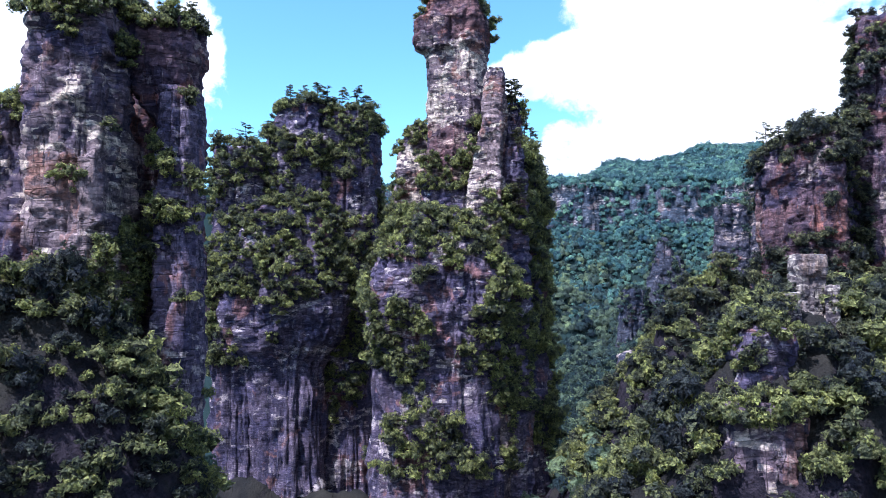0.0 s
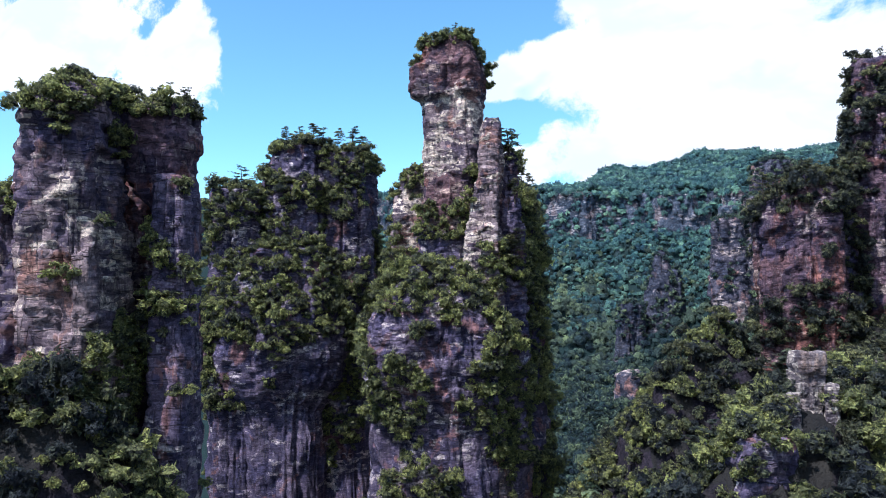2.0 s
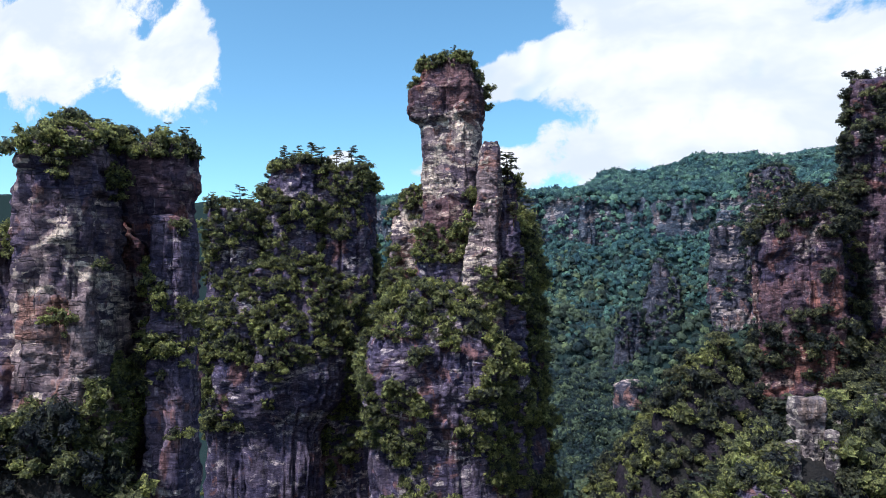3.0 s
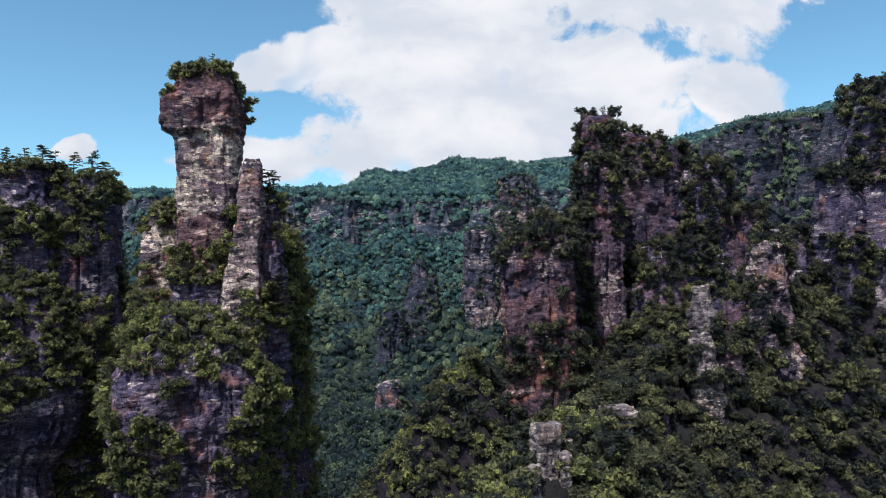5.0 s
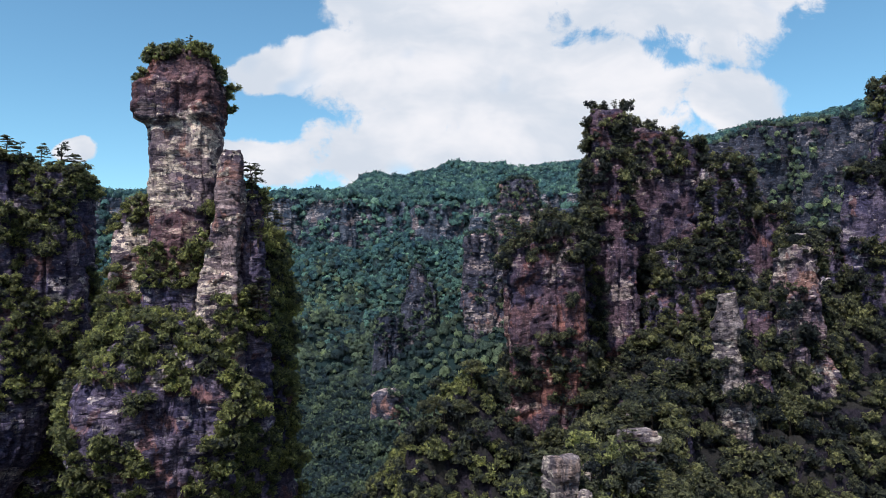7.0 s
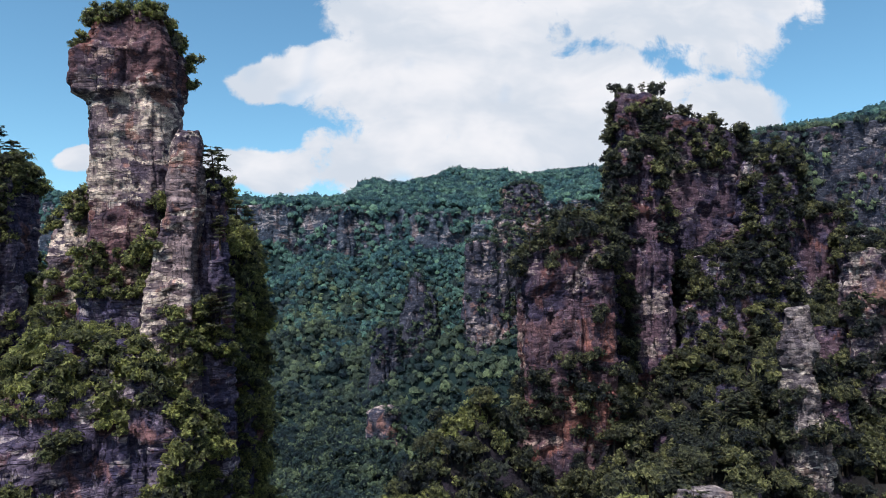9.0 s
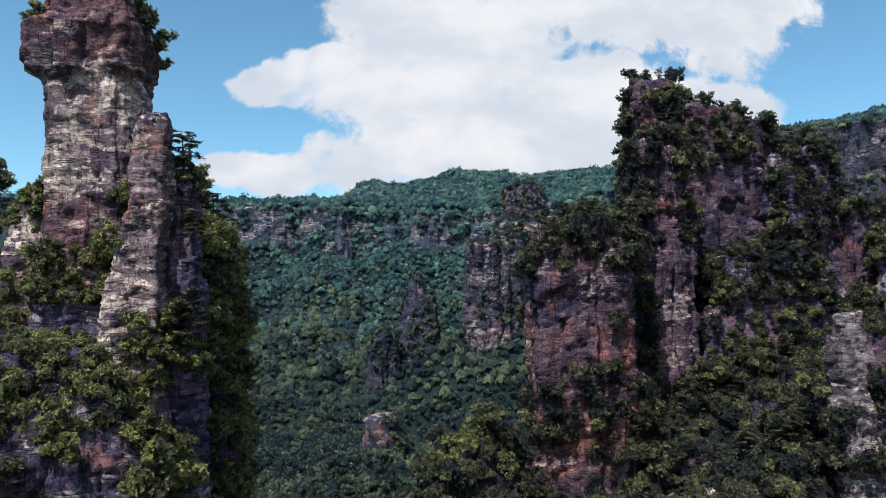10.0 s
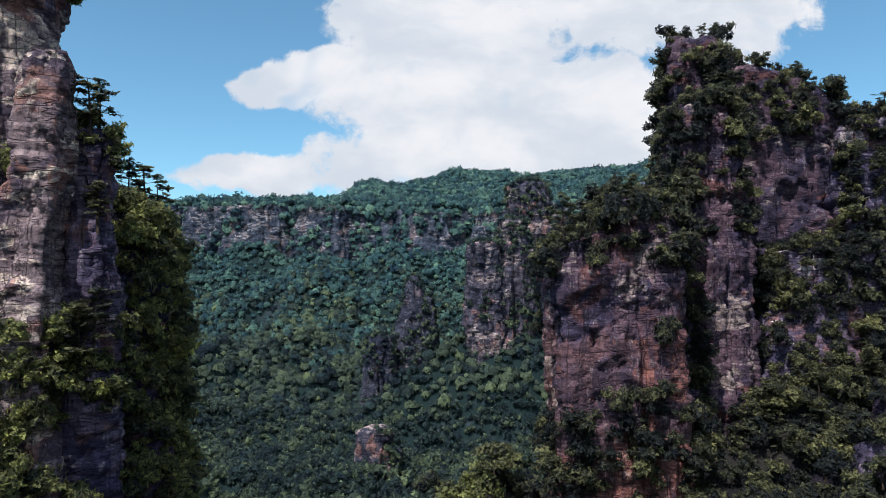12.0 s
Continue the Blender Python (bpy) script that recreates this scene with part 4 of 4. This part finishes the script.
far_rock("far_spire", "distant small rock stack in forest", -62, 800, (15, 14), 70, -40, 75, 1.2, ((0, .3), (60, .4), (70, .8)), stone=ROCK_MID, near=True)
for i, lat in enumerate([-900, -800, -700, -600, -500, -410, -330, -260, -190, -110, -30, 70, 160, 250, 340, 420, 500, 580, 660, 750, 840, 940, 625, 705, 795]):
    edge, lip = np.interp(lat, RIM[:, 0], RIM[:, 1]), np.interp(lat, RIM[:, 0], RIM[:, 2])
    jog = 26 * math.sin(i * 2.4) if i < 22 else -20
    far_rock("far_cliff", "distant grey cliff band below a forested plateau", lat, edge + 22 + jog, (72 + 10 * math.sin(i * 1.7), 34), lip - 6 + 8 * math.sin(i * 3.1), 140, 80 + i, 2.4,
             cover=((0, .6), (230, .5), (lip - 60, .32 if lat < 450 else .18), (lip - 18, .25), (lip - 8, 1.0)), turn=-19.5 + 14 * math.sin(i * 5.0), stone=ROCK_EAST if lat >= 480 else ROCK_HAZE, sites=EAST_SITES if lat >= 480 else FAR_SITES)

# ---------------------------------------------------------------- shrubs on the rock
c = np.concatenate([q[0] for q in NEAR_SITES])
nr = np.concatenate([q[1] for q in NEAR_SITES])
big = np.concatenate([q[2] for q in NEAR_SITES])
free = (c[:, 2] > np.maximum(np.where((c[:, 1] > 270) & (c[:, 0] < 60), 70, 95), land(c[:, 0], c[:, 1]) - 1))
for (bx, by), (rx, ry), tr, prof, top in BODIES:      # none inside a neighbouring column
    k = np.interp(c[:, 2], prof[:, 0], prof[:, 1])
    ex, ey = c[:, 0] - bx, c[:, 1] - by
    lx = (ex * math.cos(tr) + ey * math.sin(tr) - np.interp(c[:, 2], prof[:, 0], prof[:, 2])) / (rx * k)
    ly = (-ex * math.sin(tr) + ey * math.cos(tr)) / (ry * k)
    free &= ~((np.abs(lx) ** 3.2 + np.abs(ly) ** 3.2 < 0.62) & (c[:, 2] < top - 4))
c, nr = c[free], nr[free]
size = big[free] * (1.9 + 3.4 * rng.random(len(c)) ** 1.3) * np.where(c[:, 0] > 120, 0.9, 1.0) * (1.1 - 0.3 * np.clip(nr[:, 2], 0, 1))
p = c + nr * (size * 0.5)[:, None] * np.array([1, 1, 0.3]) + np.array([0, 0, 0.2]) * size[:, None]
tone = np.clip(np.where(c[:, 0] < 120, 0.30 + 0.70 * rng.random(len(c)), 0.9 * rng.random(len(c)) ** 1.4), 0, 0.97)
tone = np.where((c[:, 0] < -30) & (c[:, 1] > 340), tone * 0.88, tone)      # lower tints on the stack
west = c[:, 0] < 120
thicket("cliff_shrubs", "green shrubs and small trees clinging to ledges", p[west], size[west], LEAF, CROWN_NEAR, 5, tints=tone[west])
thicket("massif_shrubs", "dark shrubs on red rock ledges", p[~west], size[~west], LEAF_DARK, CROWN_NEAR, 15, tints=tone[~west])
c = np.concatenate([q[0] for q in FAR_SITES])
nr = np.concatenate([q[1] for q in FAR_SITES])
size = rng.uniform(8, 13, len(c))
thicket("far_cliff_trees", "distant haze-blue trees on cliffs", c + nr * 2, size, LEAF_HAZE, CROWN_FAR, 6)

c = np.concatenate([q[0] for q in EAST_SITES])
nr = np.concatenate([q[1] for q in EAST_SITES])
thicket("wall_trees", "dark trees on ledges of a distant rock wall", c + nr * 2, rng.uniform(7, 11, len(c)), LEAF_VALLEY, CROWN_FAR, 26)

c = np.concatenate([q[0] for q in MID_SITES])
nr = np.concatenate([q[1] for q in MID_SITES])
free = c[:, 2] > land(c[:, 0], c[:, 1])
c, nr = c[free], nr[free]
thicket("tower_trees", "dark green trees on distant rock towers", c + nr * 1.5, rng.uniform(3.5, 6.5, len(c)), LEAF_VALLEY, CROWN_MID, 16)

# ---------------------------------------------------------------- woods on the ground


def wood(x0, x1, y0, y1, step, seed, keep):
    r = np.random.default_rng(seed)
    X, Y = np.meshgrid(np.arange(x0, x1, step), np.arange(y0, y1, step))
    X, Y = X.ravel() + r.uniform(-.5, .5, X.size) * step, Y.ravel() + r.uniform(-.5, .5, Y.size) * step
    ok = keep(X, Y)
    X, Y = X[ok], Y[ok]
    return np.stack([X, Y, land(X, Y)], -1)


def far_wood(d0, d1, a0, a1, step, seed):
    def keep(x, y):
        lat, dep = x * RGT[0] + y * RGT[1], x * FWD[0] + y * FWD[1]
        return (dep > d0) & (dep < d1) & (lat > a0 * dep) & (lat < a1 * dep)
    g = wood(-2600, 2600, -200, 2600, step, seed, keep)
    return g[(g[:, 0] < 70) | (g[:, 1] > 380)]


def stands(w, seed):
    """Tints of trees that grow in stands of like kinds."""
    g = fbm(w[:, 0] / 60, w[:, 1] / 60, w[:, 0] * 0, seed, 3)
    return np.clip(0.30 + 0.55 * g + 0.45 * np.random.default_rng(seed).normal(0, 0.55, len(w)), 0.0, 0.97)


def tree_thing(kind, label, trunk, head, leaf, extra=None):
    """A tree of height 1 with its foot at the origin, as a pattern to copy."""
    top = tagged(new(kind), label, "tree", "trees on the rocks")
    stem = part("trunk", mesh_of("trunk", *trunk, BARK, smooth=True), top)
    if extra is not None:
        tagged(part("branchwork", mesh_of("branchwork", *extra, BARK), top), kind="stuff")
    tagged(part("crown", mesh_of("crown", *head, leaf, np.full(len(head[0]), -1.0), smooth=False), top), kind="stuff")
    return top


w = wood(-150, 380, 95, 350, 3.0, 1, lambda x, y: land(x, y) > 66)
w = w[(np.hypot(w[:, 0] - 81, w[:, 1] - 155) > 6.5) & (np.hypot(w[:, 0] - 127, w[:, 1] - 194) > 7)]
w = w[(np.abs(w[:, 0] - 62) > 7) | (w[:, 1] > 146) | (w[:, 1] < 112) | (w[:, 2] < 103)]
w = w[(w[:, 0] > -60) | (w[:, 2] > 104)]
w = w[((w[:, 2] > 92) | ((w[:, 0] > 15) & (w[:, 0] < 110) & (w[:, 1] < 320))) & (w[:, 0] < 330) & ~((w[:, 0] > 235) & (w[:, 1] > 300))]
fall = np.hypot(land(w[:, 0] + 2, w[:, 1]) - land(w[:, 0] - 2, w[:, 1]), land(w[:, 0], w[:, 1] + 2) - land(w[:, 0], w[:, 1] - 2)) / 4
fall = np.minimum(fall, 3.0)
w = w[rng.random(len(w)) < np.where(w[:, 0] < -60, 0.85, np.where(w[:, 0] < 130, 1.0, 0.6)) * np.sqrt(1 + fall ** 2) * np.clip(0.9 + 1.2 * fbm(w[:, 0] / 13, w[:, 1] / 13, w[:, 2] / 13, 77, 2), 0.35, 1)]
single = (w[:, 0] > 60) & (w[:, 0] < 262) & (w[:, 1] > 150) & (w[:, 1] < 300) & (w[:, 2] > 132)
pick = np.where(single)[0]
rng.shuffle(pick)
pick = pick[:290]
rest = np.ones(len(w), bool)
rest[pick] = False
sz = (1.7 + 3.6 * rng.random(len(w)) ** 1.6) * np.where(w[:, 0] > 125, 1.05, 1.0)
tone = rng.random(len(w)) ** np.where(w[:, 0] > 125, 1.5, 1.1)
foot = w + np.array([0, 0, 0.7]) * sz[:, None]
west, east = rest & (w[:, 0] < 118), rest & (w[:, 0] >= 118)
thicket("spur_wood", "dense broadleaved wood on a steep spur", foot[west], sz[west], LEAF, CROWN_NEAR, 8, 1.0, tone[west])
thicket("slope_wood", "dark wood on a broken rocky slope", foot[east], sz[east], LEAF_DARK, CROWN_NEAR, 18, 1.0, tone[east])

PATTERNS = []
for i, (cv, cf, _) in enumerate(CROWN_FINE):
    r = np.random.default_rng(300 + i)
    bend = r.uniform(-0.08, 0.08, 2)
    stem = tube([(bend[0] * q, bend[1] * q, q * 0.85 - 0.1) for q in (0, 0.35, 0.7, 1)], [0.05, 0.04, 0.028, 0.012])
    v = cv * np.array([0.52, 0.52, 0.48]) + np.array([bend[0], bend[1], 0.55])
    PATTERNS.append(tree_thing("broadleaf_tree", "rounded green broadleaved tree on a steep slope", stem, (v, cf), LEAF_DARK))
for j, i in enumerate(pick):
    h = sz[i] * 2.0
    m = pose(*w[i], 0, 0, rng.uniform(0, 360)) @ Matrix.Diagonal((h, h, h * rng.uniform(0.85, 1.15), 1))
    if j < len(PATTERNS):
        PATTERNS[j].matrix_basis = m
    else:
        t = copy_thing(PATTERNS[j % len(PATTERNS)], m)
        t.matrix_basis = m

w = wood(-260, 380, -120, 340, 11.0, 5, lambda x, y: (land(x, y) < 92) & (x * FWD[0] + y * FWD[1] < 330))
sz = 5.5 + 4.0 * rng.random(len(w)) ** 1.5
thicket("gorge_wood", "dense green forest on the gorge floor", w + np.array([0, 0, 0.5]) * sz[:, None], sz, LEAF_VALLEY, CROWN_FAR, 12, 1.0, stands(w, 34))
w = far_wood(330, 1000, -0.42, 0.56, 8.0, 2)
sz = 4.8 + 5.2 * rng.random(len(w)) ** 1.5
thicket("valley_wood", "dense green forest filling the valley", w + np.array([0, 0, 0.6]) * sz[:, None], sz, LEAF_VALLEY, CROWN_MID, 9, 1.0, stands(w, 31))
w = far_wood(1000, 1730, -0.55, 0.50, 9.5, 3)
sz = 5.4 + 5.2 * rng.random(len(w)) ** 1.5
far_haze = rng.random(len(w)) < np.clip((w[:, 0] * FWD[0] + w[:, 1] * FWD[1] - 1150) / 480, 0, 1)      # the less and the more hazed leaves run into each other
for kind, label, leaf, these in (("slope_forest", "green forest on the lower mountain slope", LEAF_VALLEY, ~far_haze), ("far_slope_forest", "haze-blue forest on the upper mountain slope", LEAF_HAZE, far_haze)):
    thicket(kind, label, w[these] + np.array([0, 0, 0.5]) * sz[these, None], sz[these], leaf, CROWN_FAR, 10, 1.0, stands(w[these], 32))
w = far_wood(1730, 2450, -0.62, 0.62, 14.0, 4)
sz = 7.0 + 7.0 * rng.random(len(w)) ** 1.4
thicket("plateau_forest", "distant haze-blue forest on a plateau", w + np.array([0, 0, 0.4]) * sz[:, None], sz, LEAF_HAZE, CROWN_FAR, 11, 0.9, stands(w, 33))

# ---------------------------------------------------------------- pines on the crests


def footing(x, y):
    """The highest rock, or ground, under a place."""
    z = float(land(np.array([x]), np.array([y]))[0])
    for tree in BVH:
        hit = tree.ray_cast(Vector((x, y, 400)), Vector((0, 0, -1)))
        if hit[0] is not None:
            z = max(z, hit[0].z)
    return z


PINES = []
for i in range(5):
    r = np.random.default_rng(500 + i)
    b = r.uniform(-0.06, 0.06, 2)
    pads, boughs = pine_pads(500 + i, 5 + i % 3, 4, 11)
    sway = lambda v: v + np.stack([b[0] * v[:, 2] ** 2, b[1] * v[:, 2] ** 2, v[:, 2] * 0], -1)
    stem = tube([(b[0] * q * q, b[1] * q * q, q * 1.02 - 0.05) for q in (0, 0.25, 0.5, 0.75, 1)], [0.030, 0.024, 0.018, 0.012, 0.004])
    PINES.append(tree_thing("pine_tree", "dark mountain pine with flat needle layers on a crest", stem, (sway(pads[0]), pads[1]), NEEDLE, (sway(boughs[0]), boughs[1])))
# x, y, height of the pines that stand out against the sky
STAND = [(-107, 378, 13), (-95, 381, 12), (-84, 382, 10), (-64, 382, 13), (-56, 384, 11), (-48, 386, 12), (-42, 388, 11), (-70, 385, 11), (-77, 384, 9),
         (28, 303, 12), (30.5, 303, 13), (33, 303.5, 11), (33.0, 306, 11), (32.5, 310, 8), (31, 308, 13), (43, 340, 13), (40, 338, 14), (36, 338, 11), (46, 342, 12),
         (219, 342, 6), (224, 340, 6), (231, 340, 6), (244, 312, 7), (248, 316, 8), (234, 316, 6), (141, 303, 11), (147, 305, 9), (160, 300, 10), (166, 302, 8), (262, 312, 7),
         (-100, 172, 5), (-96, 176, 6), (-89, 172, 5), (-70, 181, 5), (-67, 182, 4.5), (-74, 183, 5), (-85, 178, 5), (2, 318, 5), (8, 320, 5), (12, 317, 4)]
for q in range(130):
    i = rng.choice(6, p=[0.16, 0.14, 0.08, 0.06, 0.42, 0.14])
    x0, x1, y0, y1 = [(200, 250, 312, 345), (-125, -45, 378, 405), (140, 172, 298, 312), (255, 285, 312, 330), (60, 190, 150, 250), (185, 250, 285, 300)][i]
    STAND.append((rng.uniform(x0, x1), rng.uniform(y0, y1), rng.uniform(7, 11.5) if i == 4 else rng.uniform(5, 9)))
for j, (x, y, h) in enumerate(STAND):
    m = pose(x, y, footing(x, y) - 0.2, 0, 0, rng.uniform(0, 360)) @ Matrix.Diagonal((h * 1.15 * rng.uniform(0.8, 1.25), h * 1.15, h * rng.uniform(0.95, 1.25), 1))
    if j < len(PINES):
        PINES[j].matrix_basis = m
    else:
        t = copy_thing(PINES[j % len(PINES)], m)
        t.matrix_basis = m


# ---------------------------------------------------------------- dead trunks
for i, (x, y, h) in enumerate([(-101, 168, 6), (-97, 171, 5), (31.5, 304, 9), (30.2, 306, 7), (38, 340, 9), (146, 299, 8)]):
    b = rng.uniform(-0.08, 0.08, 2)
    snag = tagged(new("dead_tree"), "bare grey dead trunk on a rocky crest", "dead tree", "trees on the rocks")
    snag.location = (x, y, footing(x, y) - 0.3)
    part("trunk", mesh_of("trunk", *tube([(b[0] * h * q, b[1] * h * q, h * q) for q in (0, 0.3, 0.6, 0.85, 1)], [0.16, 0.13, 0.10, 0.06, 0.02]), BARK, smooth=True), snag)
    for j in range(3):
        a, z = rng.uniform(0, 6.28), h * rng.uniform(0.5, 0.9)
        l = rng.uniform(0.6, 1.4)
        part("branch", mesh_of("branch", *tube([(b[0] * z + math.cos(a) * l * q, b[1] * z + math.sin(a) * l * q, z + 0.5 * l * q) for q in (0, 0.5, 1)], [0.05, 0.035, 0.01], 5), BARK), snag)
